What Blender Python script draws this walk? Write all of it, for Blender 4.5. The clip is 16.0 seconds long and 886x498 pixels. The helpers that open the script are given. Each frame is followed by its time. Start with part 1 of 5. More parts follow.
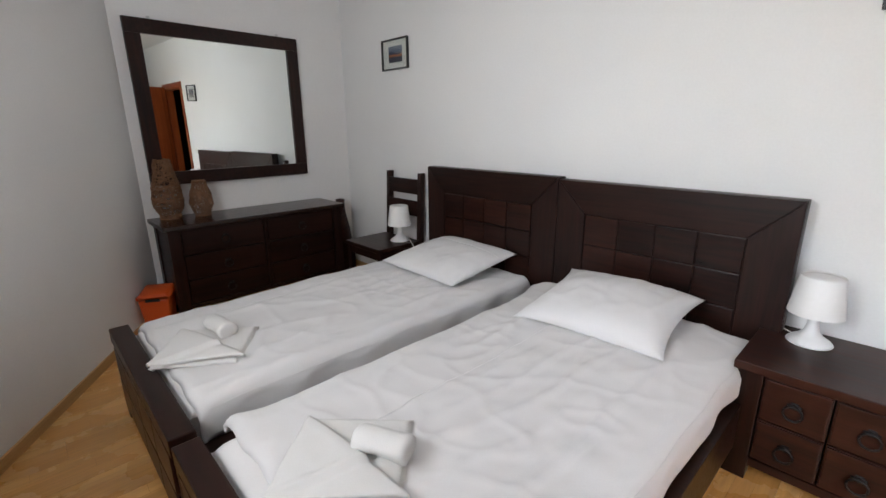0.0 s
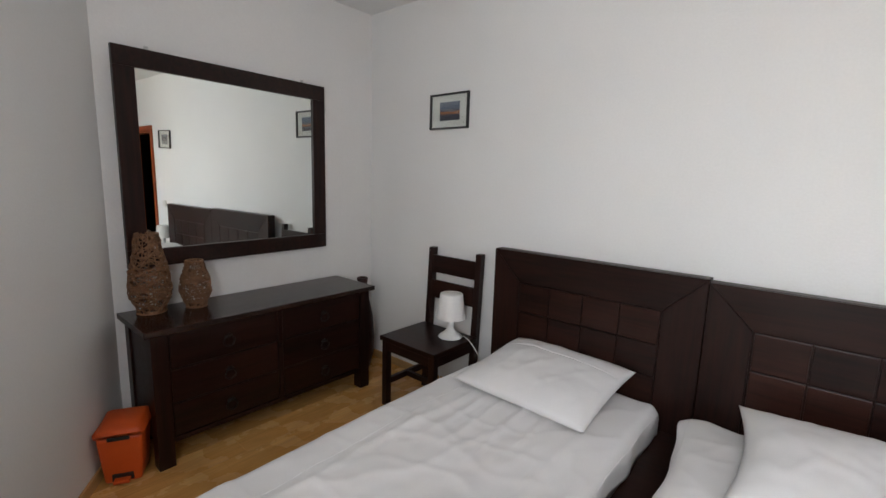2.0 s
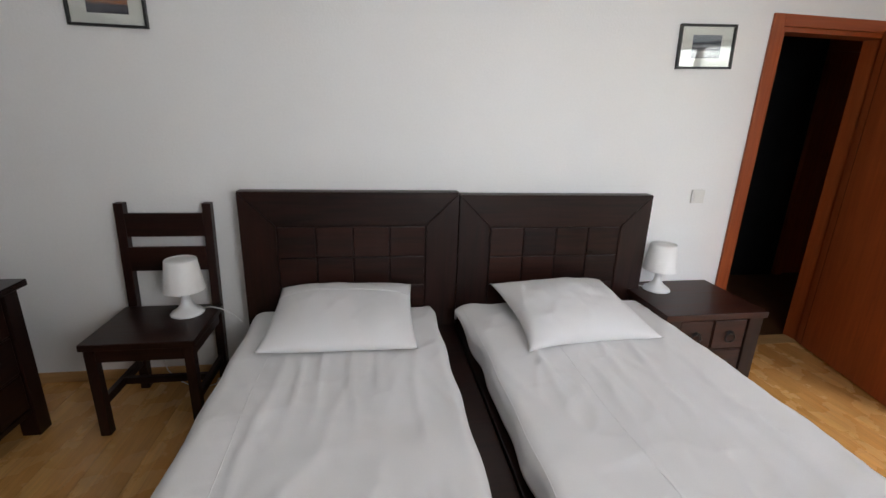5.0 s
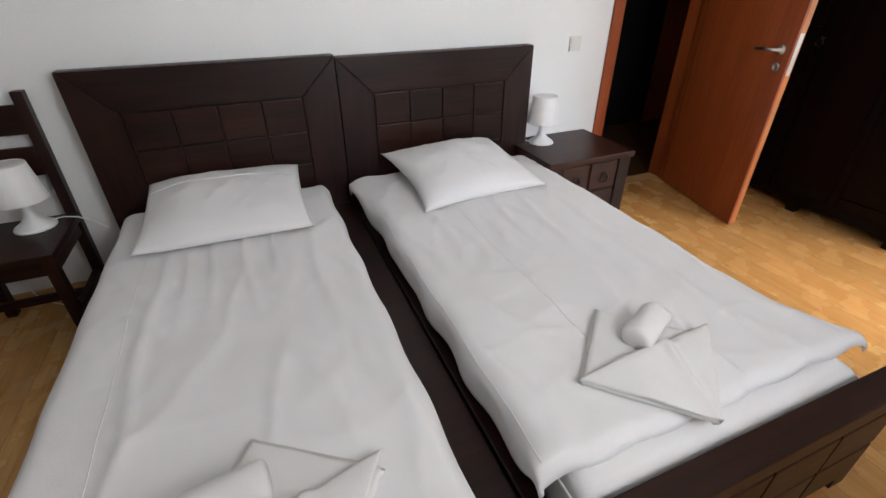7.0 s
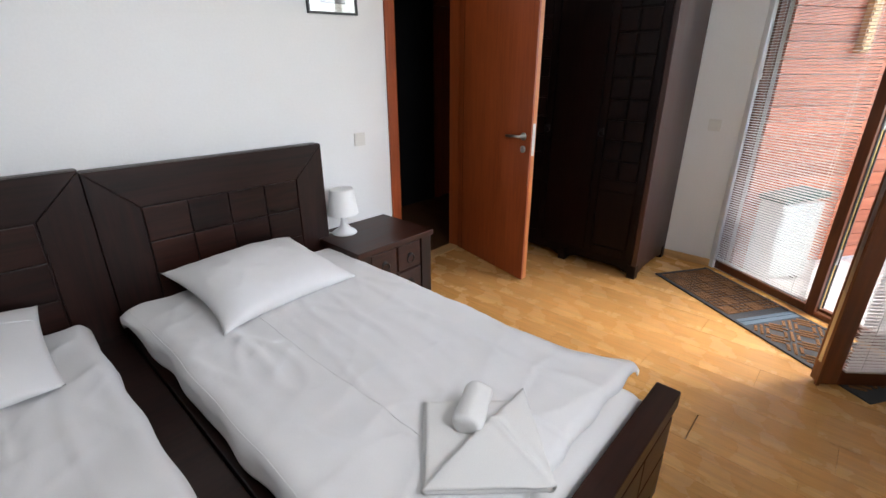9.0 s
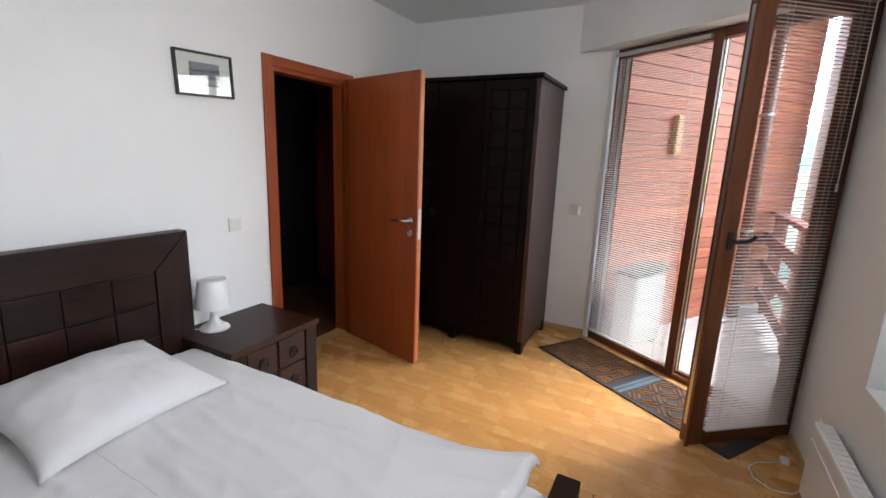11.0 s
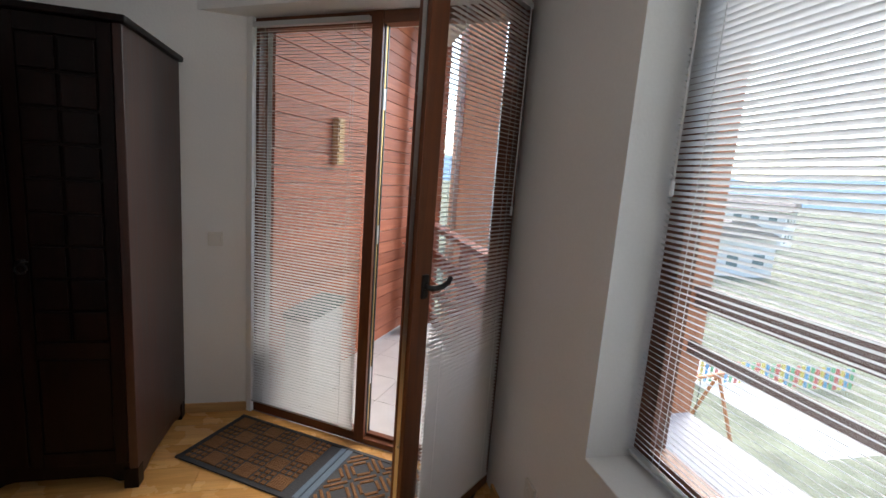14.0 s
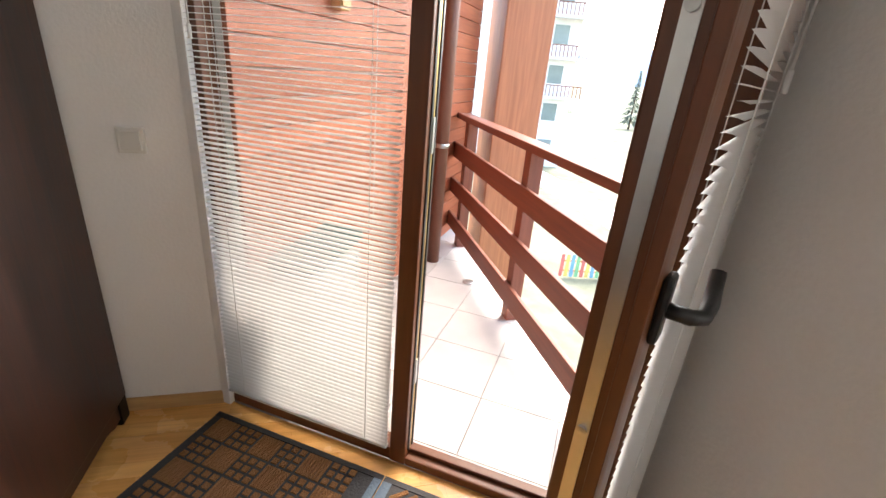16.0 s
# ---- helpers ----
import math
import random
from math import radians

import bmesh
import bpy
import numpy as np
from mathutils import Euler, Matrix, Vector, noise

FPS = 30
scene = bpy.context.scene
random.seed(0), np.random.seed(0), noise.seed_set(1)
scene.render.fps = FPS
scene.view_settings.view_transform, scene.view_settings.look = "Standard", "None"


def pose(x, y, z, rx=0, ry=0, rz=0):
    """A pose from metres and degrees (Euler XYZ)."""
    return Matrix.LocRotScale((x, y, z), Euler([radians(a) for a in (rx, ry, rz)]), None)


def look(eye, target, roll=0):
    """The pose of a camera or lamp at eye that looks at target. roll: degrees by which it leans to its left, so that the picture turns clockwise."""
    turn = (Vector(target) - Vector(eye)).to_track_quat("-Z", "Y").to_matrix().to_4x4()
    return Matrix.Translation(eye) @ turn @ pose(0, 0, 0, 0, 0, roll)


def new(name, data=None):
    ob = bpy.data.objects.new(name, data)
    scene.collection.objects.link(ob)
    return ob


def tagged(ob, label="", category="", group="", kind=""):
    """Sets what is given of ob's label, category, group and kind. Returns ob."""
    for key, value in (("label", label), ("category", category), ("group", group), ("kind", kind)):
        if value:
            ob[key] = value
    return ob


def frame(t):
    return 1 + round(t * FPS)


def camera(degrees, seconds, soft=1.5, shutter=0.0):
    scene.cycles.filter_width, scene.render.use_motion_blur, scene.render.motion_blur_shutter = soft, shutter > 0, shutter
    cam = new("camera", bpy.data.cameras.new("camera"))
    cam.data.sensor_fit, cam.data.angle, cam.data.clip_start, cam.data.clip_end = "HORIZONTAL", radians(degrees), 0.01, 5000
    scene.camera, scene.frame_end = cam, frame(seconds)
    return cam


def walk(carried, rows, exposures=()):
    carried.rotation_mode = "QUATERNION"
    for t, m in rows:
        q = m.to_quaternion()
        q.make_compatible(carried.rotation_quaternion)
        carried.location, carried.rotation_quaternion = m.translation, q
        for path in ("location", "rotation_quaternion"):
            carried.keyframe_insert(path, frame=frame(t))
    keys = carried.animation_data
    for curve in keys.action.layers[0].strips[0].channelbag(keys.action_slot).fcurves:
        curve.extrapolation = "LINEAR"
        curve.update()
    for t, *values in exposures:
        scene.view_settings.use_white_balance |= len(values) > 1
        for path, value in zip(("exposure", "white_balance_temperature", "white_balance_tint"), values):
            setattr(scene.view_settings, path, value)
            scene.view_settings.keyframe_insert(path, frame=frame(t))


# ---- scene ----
cam = camera(89.9, 16.0)

PATH = [
    (0, (-0.052, 0.142, 1.357), (-1.449, 1.471, 0.826), -0.5),
    (0.5, (-0.292, 0.101, 1.368), (-1.534, 1.566, 0.811), 1.9),
    (1, (-0.553, 0.164, 1.421), (-1.839, 1.612, 0.917), 2.8),
    (1.5, (-0.82, 0.189, 1.455), (-2.123, 1.664, 1.102), 2.9),
    (2, (-1.088, 0.185, 1.475), (-2.376, 1.682, 1.161), 1.7),
    (2.5, (-1.341, 0.185, 1.468), (-2.625, 1.688, 1.162), 2.8),
    (3, (-1.568, 0.23, 1.47), (-2.776, 1.797, 1.177), 3.7),
    (3.5, (-1.862, 0.155, 1.457), (-2.46, 2.043, 1.172), 4.1),
    (4, (-1.923, 0.136, 1.451), (-2.072, 2.095, 1.082), 2.3),
    (4.5, (-1.92, 0.106, 1.445), (-1.774, 2.045, 0.973), 1.8),
    (4.7, (-1.909, 0.096, 1.466), (-1.689, 2.017, 0.955), 1.8),
    (6.8, (-1.838, 0.049, 1.371), (-1.234, 1.672, 0.368), -0.0),
    (7, (-1.835, 0.048, 1.385), (-1.185, 1.628, 0.344), -0.4),
    (7.5, (-1.81, 0.092, 1.372), (-0.88, 1.487, 0.281), 0.1),
    (8, (-1.775, 0.093, 1.377), (-0.673, 1.363, 0.293), 0.6),
    (8.5, (-1.763, 0.086, 1.392), (-0.556, 1.344, 0.412), 0.3),
    (9, (-1.743, 0.087, 1.433), (-0.378, 1.351, 0.7), -0.1),
    (9.2, (-1.745, 0.085, 1.453), (-0.327, 1.334, 0.797), 0.3),
    (11.3, (-1.66, 0.168, 1.51), (0.1, 1.031, 1.11), 2.1),
    (11.5, (-1.617, 0.177, 1.52), (0.162, 1.001, 1.123), 2.3),
    (12, (-1.462, 0.221, 1.521), (0.404, 0.848, 1.163), 3.1),
    (12.5, (-1.327, 0.257, 1.505), (0.611, 0.623, 1.168), 3.8),
    (13, (-1.17, 0.313, 1.506), (0.802, 0.314, 1.177), 4.2),
    (13.5, (-0.975, 0.281, 1.527), (0.962, -0.104, 1.215), 4.2),
    (14, (-0.686, 0.222, 1.526), (1.234, -0.242, 1.211), 4.3),
    (14.5, (-0.445, 0.211, 1.497), (1.486, -0.21, 1.188), 4.4),
    (15, (-0.097, 0.236, 1.446), (1.817, -0.176, 1.032), 4.2),
    (15.5, (0.178, 0.28, 1.402), (2.014, -0.147, 0.734), 4.6),
    (16, (0.458, 0.291, 1.379), (2.245, -0.195, 0.622), 5.1),
]
walk(cam, [(t, look(eye, target, roll)) for t, eye, target, roll in PATH], exposures=[
    (0.0, 3.08, 6500, 10), (0.5, 2.98, 6500, 10), (1.0, 2.95, 6500, 10), (2.0, 3.05, 6600, 10), (3.5, 3.24, 6500, 10), (4.5, 2.92, 6550, 10),
    (7.0, 3.03, 6550, 10), (8.0, 3.03, 6500, 10), (9.0, 3.08, 6280, 10), (11.5, 2.9, 6280, 10), (12.5, 2.55, 6400, 10), (13.5, 2.35, 6400, 10),
    (14.2, 2.1, 6600, 10), (14.6, 2.38, 7050, 13), (15.0, 2.8, 7000, 12), (15.5, 3.2, 7150, 10), (16.0, 3.0, 7150, 11)])

# ---------------------------------------------------------------- light
world = bpy.data.worlds.new("world")
scene.world = world
world.use_nodes = True
wn = world.node_tree
sky = wn.nodes.new("ShaderNodeTexSky")
sky.sky_type = "NISHITA"
sky.sun_disc = False
sky.sun_elevation, sky.sun_rotation = radians(49.5), radians(141)
sky.air_density, sky.dust_density = 1.0, 2.0
wn.links.new(sky.outputs[0], wn.nodes["Background"].inputs[0])
wn.nodes["Background"].inputs[1].default_value = 0.15
sun = new("sun", bpy.data.lights.new("sun", "SUN"))
sun.data.energy, sun.data.angle, sun.data.color = 1.0, radians(50), (1.0, 0.96, 0.90)
sun.matrix_world = look((16, -20, 30), (0, 0, 0))
skylight = new("window_skylight", bpy.data.lights.new("window_skylight", "AREA"))
skylight.data.shape, skylight.data.size, skylight.data.size_y = "RECTANGLE", 0.72, 1.1
skylight.data.energy, skylight.data.color = 4.5, (0.93, 0.95, 1.0)
skylight.matrix_world = look((-0.98, -0.60, 1.80), (-1.3, 3.0, 3.3))

# ---------------------------------------------------------------- plan
W, E, N, S, TOP = -3.85, 2.10, 2.50, -0.57, 2.665
A = Vector((2.11, 0.72, 0))              # corner where the balcony frame starts
D = Vector((-0.552, -0.834, 0))          # along the balcony frame
OUT = Vector((0.834, -0.552, 0))         # out to the balcony
SPAN = 1.545
B = A + D * SPAN
SW0, SW1 = Vector((W, 0.765, 0)), Vector((-1.72, S, 0))


# ---------------------------------------------------------------- materials
def nodes_of(name):
    m = bpy.data.materials.new(name)
    m.use_nodes = True
    nt = m.node_tree
    return m, nt, nt.nodes["Principled BSDF"]


def paint(name, colour, rough=0.6, spread=0.08, scale=30.0, bump=0.1, metal=0.0, stain=0.0, coat=0.0):
    """A painted, moulded or woven surface: fine grain, broad unevenness, relief."""
    m, nt, b = nodes_of(name)
    tc = nt.nodes.new("ShaderNodeTexCoord")
    n1 = nt.nodes.new("ShaderNodeTexNoise")
    n1.inputs["Scale"].default_value, n1.inputs["Detail"].default_value = scale, 5
    n2 = nt.nodes.new("ShaderNodeTexNoise")
    n2.inputs["Scale"].default_value, n2.inputs["Detail"].default_value = 1.7, 3
    add = nt.nodes.new("ShaderNodeMath")
    add.operation = "ADD"
    ramp = nt.nodes.new("ShaderNodeMapRange")
    ramp.inputs[1].default_value, ramp.inputs[2].default_value = 0.6, 1.4
    ramp.inputs[3].default_value, ramp.inputs[4].default_value = 1 - spread, 1 + spread
    mul = nt.nodes.new("ShaderNodeMix")
    mul.data_type, mul.blend_type = "RGBA", "MULTIPLY"
    mul.inputs[0].default_value = 1.0
    mul.inputs[6].default_value = (*colour, 1)
    for n in (n1, n2):
        nt.links.new(tc.outputs["Object"], n.inputs["Vector"])
    nt.links.new(n1.outputs[0], add.inputs[0])
    nt.links.new(n2.outputs[0], add.inputs[1])
    nt.links.new(add.outputs[0], ramp.inputs[0])
    nt.links.new(ramp.outputs[0], mul.inputs[7])
    nt.links.new(mul.outputs[2], b.inputs["Base Color"])
    bp = nt.nodes.new("ShaderNodeBump")
    bp.inputs["Strength"].default_value, bp.inputs["Distance"].default_value = bump, 0.01
    nt.links.new(n1.outputs[0], bp.inputs["Height"])
    nt.links.new(bp.outputs[0], b.inputs["Normal"])
    b.inputs["Roughness"].default_value, b.inputs["Metallic"].default_value = rough, metal
    b.inputs["Coat Weight"].default_value = coat
    return m


def timber(name, dark, light, rough=0.35, axis=0, scale=1.0, knots=False, vary=0.0, bump=0.15):
    """Wood with grain along one object axis."""
    m, nt, b = nodes_of(name)
    tc = nt.nodes.new("ShaderNodeTexCoord")
    mp = nt.nodes.new("ShaderNodeMapping")
    sc = [14.0 * scale] * 3
    sc[axis] = 0.9 * scale
    mp.inputs["Scale"].default_value = sc
    info = nt.nodes.new("ShaderNodeObjectInfo")
    off = nt.nodes.new("ShaderNodeVectorMath")
    off.operation = "SCALE"
    off.inputs[0].default_value = (17, 9, 5)
    nt.links.new(info.outputs["Random"], off.inputs["Scale"])
    nt.links.new(tc.outputs["Object"], mp.inputs["Vector"])
    nt.links.new(off.outputs[0], mp.inputs["Location"])
    n1 = nt.nodes.new("ShaderNodeTexNoise")
    n1.inputs["Scale"].default_value, n1.inputs["Detail"].default_value, n1.inputs["Distortion"].default_value = 3.0, 8, 0.6
    n2 = nt.nodes.new("ShaderNodeTexNoise")
    n2.inputs["Scale"].default_value, n2.inputs["Detail"].default_value = 0.35, 2
    nt.links.new(mp.outputs[0], n1.inputs["Vector"])
    nt.links.new(mp.outputs[0], n2.inputs["Vector"])
    mixf = nt.nodes.new("ShaderNodeMath")
    mixf.operation = "MULTIPLY_ADD"
    mixf.inputs[1].default_value = 0.6
    nt.links.new(n2.outputs[0], mixf.inputs[0])
    nt.links.new(n1.outputs[0], mixf.inputs[2])
    cr = nt.nodes.new("ShaderNodeValToRGB")
    cr.color_ramp.elements[0].position, cr.color_ramp.elements[0].color = 0.5, (*dark, 1)
    cr.color_ramp.elements[1].position, cr.color_ramp.elements[1].color = 1.05, (*light, 1)
    nt.links.new(mixf.outputs[0], cr.inputs[0])
    col = cr.outputs[0]
    if knots:
        vo = nt.nodes.new("ShaderNodeTexVoronoi")
        vo.inputs["Scale"].default_value = 0.8
        mk = nt.nodes.new("ShaderNodeMapping")
        s3 = [6.0] * 3
        s3[axis] = 2.2
        mk.inputs["Scale"].default_value = s3
        nt.links.new(tc.outputs["Object"], mk.inputs["Vector"])
        nt.links.new(off.outputs[0], mk.inputs["Location"])
        nt.links.new(mk.outputs[0], vo.inputs["Vector"])
        kr = nt.nodes.new("ShaderNodeMapRange")
        kr.inputs[1].default_value, kr.inputs[2].default_value = 0.05, 0.14
        kr.inputs[3].default_value, kr.inputs[4].default_value = 0.45, 1.0
        nt.links.new(vo.outputs["Distance"], kr.inputs[0])
        mk2 = nt.nodes.new("ShaderNodeMix")
        mk2.data_type, mk2.blend_type = "RGBA", "MULTIPLY"
        mk2.inputs[0].default_value = 1.0
        nt.links.new(col, mk2.inputs[6])
        nt.links.new(kr.outputs[0], mk2.inputs[7])
        col = mk2.outputs[2]
    if vary:
        hv = nt.nodes.new("ShaderNodeHueSaturation")
        mr = nt.nodes.new("ShaderNodeMapRange")
        mr.inputs[3].default_value, mr.inputs[4].default_value = 1 - vary, 1 + vary
        nt.links.new(info.outputs["Random"], mr.inputs[0])
        nt.links.new(mr.outputs[0], hv.inputs["Value"])
        nt.links.new(col, hv.inputs["Color"])
        col = hv.outputs[0]
    nt.links.new(col, b.inputs["Base Color"])
    rr = nt.nodes.new("ShaderNodeMapRange")
    rr.inputs[3].default_value, rr.inputs[4].default_value = rough - 0.07, rough + 0.1
    nt.links.new(n1.outputs[0], rr.inputs[0])
    nt.links.new(rr.outputs[0], b.inputs["Roughness"])
    bp = nt.nodes.new("ShaderNodeBump")
    bp.inputs["Strength"].default_value, bp.inputs["Distance"].default_value = bump, 0.002
    nt.links.new(n1.outputs[0], bp.inputs["Height"])
    nt.links.new(bp.outputs[0], b.inputs["Normal"])
    return m


def laminate(name):
    """Three-strip beech laminate: strips 65 mm wide and 0.4 m long within each board."""
    m, nt, b = nodes_of(name)
    tc = nt.nodes.new("ShaderNodeTexCoord")
    info = nt.nodes.new("ShaderNodeObjectInfo")
    br = nt.nodes.new("ShaderNodeTexBrick")
    br.offset, br.offset_frequency = 0.37, 2
    br.inputs["Scale"].default_value = 1.0
    br.inputs["Brick Width"].default_value, br.inputs["Row Height"].default_value = 0.56, 0.0645
    br.inputs["Mortar Size"].default_value = 0.0006
    br.inputs["Color1"].default_value = (0.575, 0.295, 0.090, 1)
    br.inputs["Color2"].default_value = (0.675, 0.375, 0.124, 1)
    br.inputs["Mortar"].default_value = (0.45, 0.22, 0.065, 1)
    nt.links.new(tc.outputs["Object"], br.inputs["Vector"])
    mp = nt.nodes.new("ShaderNodeMapping")
    mp.inputs["Scale"].default_value = (2.2, 24, 3)
    off = nt.nodes.new("ShaderNodeVectorMath")
    off.operation = "SCALE"
    off.inputs[0].default_value = (13, 29, 7)
    nt.links.new(info.outputs["Random"], off.inputs["Scale"])
    nt.links.new(tc.outputs["Object"], mp.inputs["Vector"])
    nt.links.new(off.outputs[0], mp.inputs["Location"])
    n1 = nt.nodes.new("ShaderNodeTexNoise")
    n1.inputs["Scale"].default_value, n1.inputs["Detail"].default_value, n1.inputs["Distortion"].default_value = 1.6, 6, 1.2
    nt.links.new(mp.outputs[0], n1.inputs["Vector"])
    mr = nt.nodes.new("ShaderNodeMapRange")
    mr.inputs[1].default_value, mr.inputs[2].default_value = 0.3, 0.7
    mr.inputs[3].default_value, mr.inputs[4].default_value = 0.84, 1.09
    nt.links.new(n1.outputs[0], mr.inputs[0])
    mx = nt.nodes.new("ShaderNodeMix")
    mx.data_type, mx.blend_type = "RGBA", "MULTIPLY"
    mx.inputs[0].default_value = 1.0
    nt.links.new(br.outputs["Color"], mx.inputs[6])
    nt.links.new(mr.outputs[0], mx.inputs[7])
    hv = nt.nodes.new("ShaderNodeHueSaturation")
    mv = nt.nodes.new("ShaderNodeMapRange")
    mv.inputs[3].default_value, mv.inputs[4].default_value = 0.93, 1.06
    nt.links.new(info.outputs["Random"], mv.inputs[0])
    nt.links.new(mv.outputs[0], hv.inputs["Value"])
    nt.links.new(mx.outputs[2], hv.inputs["Color"])
    nt.links.new(hv.outputs[0], b.inputs["Base Color"])
    ns = nt.nodes.new("ShaderNodeTexNoise")
    ns.inputs["Scale"].default_value, ns.inputs["Detail"].default_value = 5, 4
    nt.links.new(tc.outputs["Object"], ns.inputs["Vector"])
    rr = nt.nodes.new("ShaderNodeMapRange")
    rr.inputs[3].default_value, rr.inputs[4].default_value = 0.20, 0.34
    nt.links.new(ns.outputs[0], rr.inputs[0])
    nt.links.new(rr.outputs[0], b.inputs["Roughness"])
    return m


def glass(name, gloss=0.07):
    m = bpy.data.materials.new(name)
    m.use_nodes = True
    nt = m.node_tree
    nt.nodes.clear()
    out = nt.nodes.new("ShaderNodeOutputMaterial")
    tr = nt.nodes.new("ShaderNodeBsdfTransparent")
    tr.inputs[0].default_value = (0.97, 0.98, 0.97, 1)
    gl = nt.nodes.new("ShaderNodeBsdfGlossy")
    gl.inputs["Roughness"].default_value = 0.02
    mx = nt.nodes.new("ShaderNodeMixShader")
    mx.inputs[0].default_value = gloss
    nt.links.new(tr.outputs[0], mx.inputs[1])
    nt.links.new(gl.outputs[0], mx.inputs[2])
    nt.links.new(mx.outputs[0], out.inputs[0])
    return m


M_WALL = paint("wall_paint", (0.80, 0.795, 0.78), 0.85, 0.03, 90, 0.12)
M_CEIL = paint("ceiling_paint", (0.80, 0.80, 0.79), 0.9, 0.025, 70, 0.1)
M_DARK = timber("dark_stained_wood", (0.005, 0.0023, 0.0018), (0.024, 0.0080, 0.0050), 0.33, 0, 1.0)
M_DARKV = timber("dark_stained_wood_upright", (0.0045, 0.0021, 0.0017), (0.025, 0.0080, 0.0050), 0.36, 2, 1.0)
M_DARKR = timber("dark_reddish_wood", (0.0065, 0.0026, 0.0020), (0.042, 0.0118, 0.0065), 0.36, 0, 1.0)
M_PANEL = timber("dark_stained_panel", (0.0045, 0.0020, 0.0016), (0.029, 0.0090, 0.0054), 0.30, 0, 1.0, vary=0.3)
M_POLISH = timber("polished_dark_wood", (0.005, 0.0023, 0.0018), (0.026, 0.0085, 0.0052), 0.2, 0, 1.0, bump=0.03)
for _m in (M_DARK, M_DARKV, M_DARKR, M_PANEL):
    _m.node_tree.nodes["Principled BSDF"].inputs["Specular IOR Level"].default_value = 0.28
M_DOOR = timber("mahogany_veneer", (0.23, 0.044, 0.0085), (0.34, 0.073, 0.017), 0.38, 2, 1.3, bump=0.05)
M_DOORH = timber("mahogany_veneer_across", (0.23, 0.044, 0.0085), (0.34, 0.073, 0.017), 0.38, 0, 1.3, bump=0.05)
M_EDGE = timber("door_edge_veneer", (0.40, 0.12, 0.03), (0.55, 0.20, 0.06), 0.4, 2, 1.3, bump=0.05)
M_TAN = timber("pale_tan_wood", (0.50, 0.30, 0.13), (0.66, 0.44, 0.22), 0.5, 2, 1.0, bump=0.05)
M_FRAME = timber("varnished_pine_frame", (0.080, 0.024, 0.0085), (0.165, 0.050, 0.016), 0.35, 2, 1.0)
M_FRAMEH = timber("varnished_pine_frame_across", (0.080, 0.024, 0.0085), (0.165, 0.050, 0.016), 0.35, 0, 1.0)
M_SKIRT = timber("beech_skirting", (0.42, 0.24, 0.09), (0.60, 0.37, 0.16), 0.4, 0, 1.0)
M_LAM = laminate("beech_laminate")
M_SUB = paint("underlay", (0.25, 0.15, 0.07), 0.8)
M_LINEN = paint("white_cotton", (0.735, 0.725, 0.72), 0.85, 0.025, 260, 0.10)
M_TOWEL = paint("white_terry", (0.74, 0.73, 0.71), 0.95, 0.05, 420, 0.35)
M_WHITEP = paint("white_plastic", (0.80, 0.80, 0.79), 0.35, 0.02, 20, 0.02)
M_SHADE = paint("white_lamp_shade", (0.82, 0.81, 0.79), 0.5, 0.02, 60, 0.03)
M_SLAT = paint("white_slat", (0.62, 0.62, 0.61), 0.4, 0.02, 20, 0.02)
_nt = M_SLAT.node_tree
_tl, _mx = _nt.nodes.new("ShaderNodeBsdfTranslucent"), _nt.nodes.new("ShaderNodeMixShader")
_tl.inputs[0].default_value, _mx.inputs[0].default_value = (0.74, 0.74, 0.72, 1), 0.2
_nt.links.new(_nt.nodes["Principled BSDF"].outputs[0], _mx.inputs[1])
_nt.links.new(_tl.outputs[0], _mx.inputs[2])
_nt.links.new(_mx.outputs[0], _nt.nodes["Material Output"].inputs[0])
M_CHEST = paint("pale_grey_plastic", (0.50, 0.54, 0.54), 0.4, 0.06, 20, 0.04)
M_CREAM = paint("cream_plastic", (0.71, 0.695, 0.65), 0.35, 0.02, 20, 0.02)
# hall floor: room's wood colour darkened to carry the hall's shade
M_HALLFLOOR = timber("hall_floor_shaded_wood", (0.07, 0.03, 0.012), (0.13, 0.06, 0.024), 0.4, 1, 1.0)
M_CORD = paint("white_cord", (0.75, 0.75, 0.73), 0.6, 0.04, 80, 0.1)
M_ORANGE = paint("orange_plastic", (0.62, 0.085, 0.012), 0.38, 0.05, 25, 0.05)
M_BLACK = paint("black_iron", (0.018, 0.017, 0.017), 0.4, 0.2, 60, 0.1, metal=0.6)
M_BLACKP = paint("black_plastic", (0.015, 0.015, 0.015), 0.35, 0.1, 40, 0.05)
M_STEEL = paint("brushed_steel", (0.55, 0.55, 0.54), 0.28, 0.06, 60, 0.03, metal=1.0)
M_BRASS = paint("brass", (0.55, 0.38, 0.14), 0.35, 0.06, 60, 0.03, metal=1.0)
M_WICKER = paint("brown_wicker", (0.21, 0.10, 0.045), 0.55, 0.5, 60, 0.4)
# wardrobe wood with the front's crushed shadow put into its colour
M_WARD = timber("shaded_wardrobe_wood", (0.0019, 0.0011, 0.0010), (0.0085, 0.0034, 0.0026), 0.36, 2, 1.0)
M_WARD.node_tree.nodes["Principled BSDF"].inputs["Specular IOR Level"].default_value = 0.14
# lighter reddish copy for the wardrobe side that catches the daylight
M_SIDE = timber("lit_reddish_wood", (0.007, 0.0030, 0.0025), (0.048, 0.0150, 0.0085), 0.38, 2, 0.8)
M_GLASS = glass("window_glass", 0.05)
M_PICGLASS = glass("picture_glass", 0.06)
M_MIRROR, _nt, _b = nodes_of("mirror_silver")
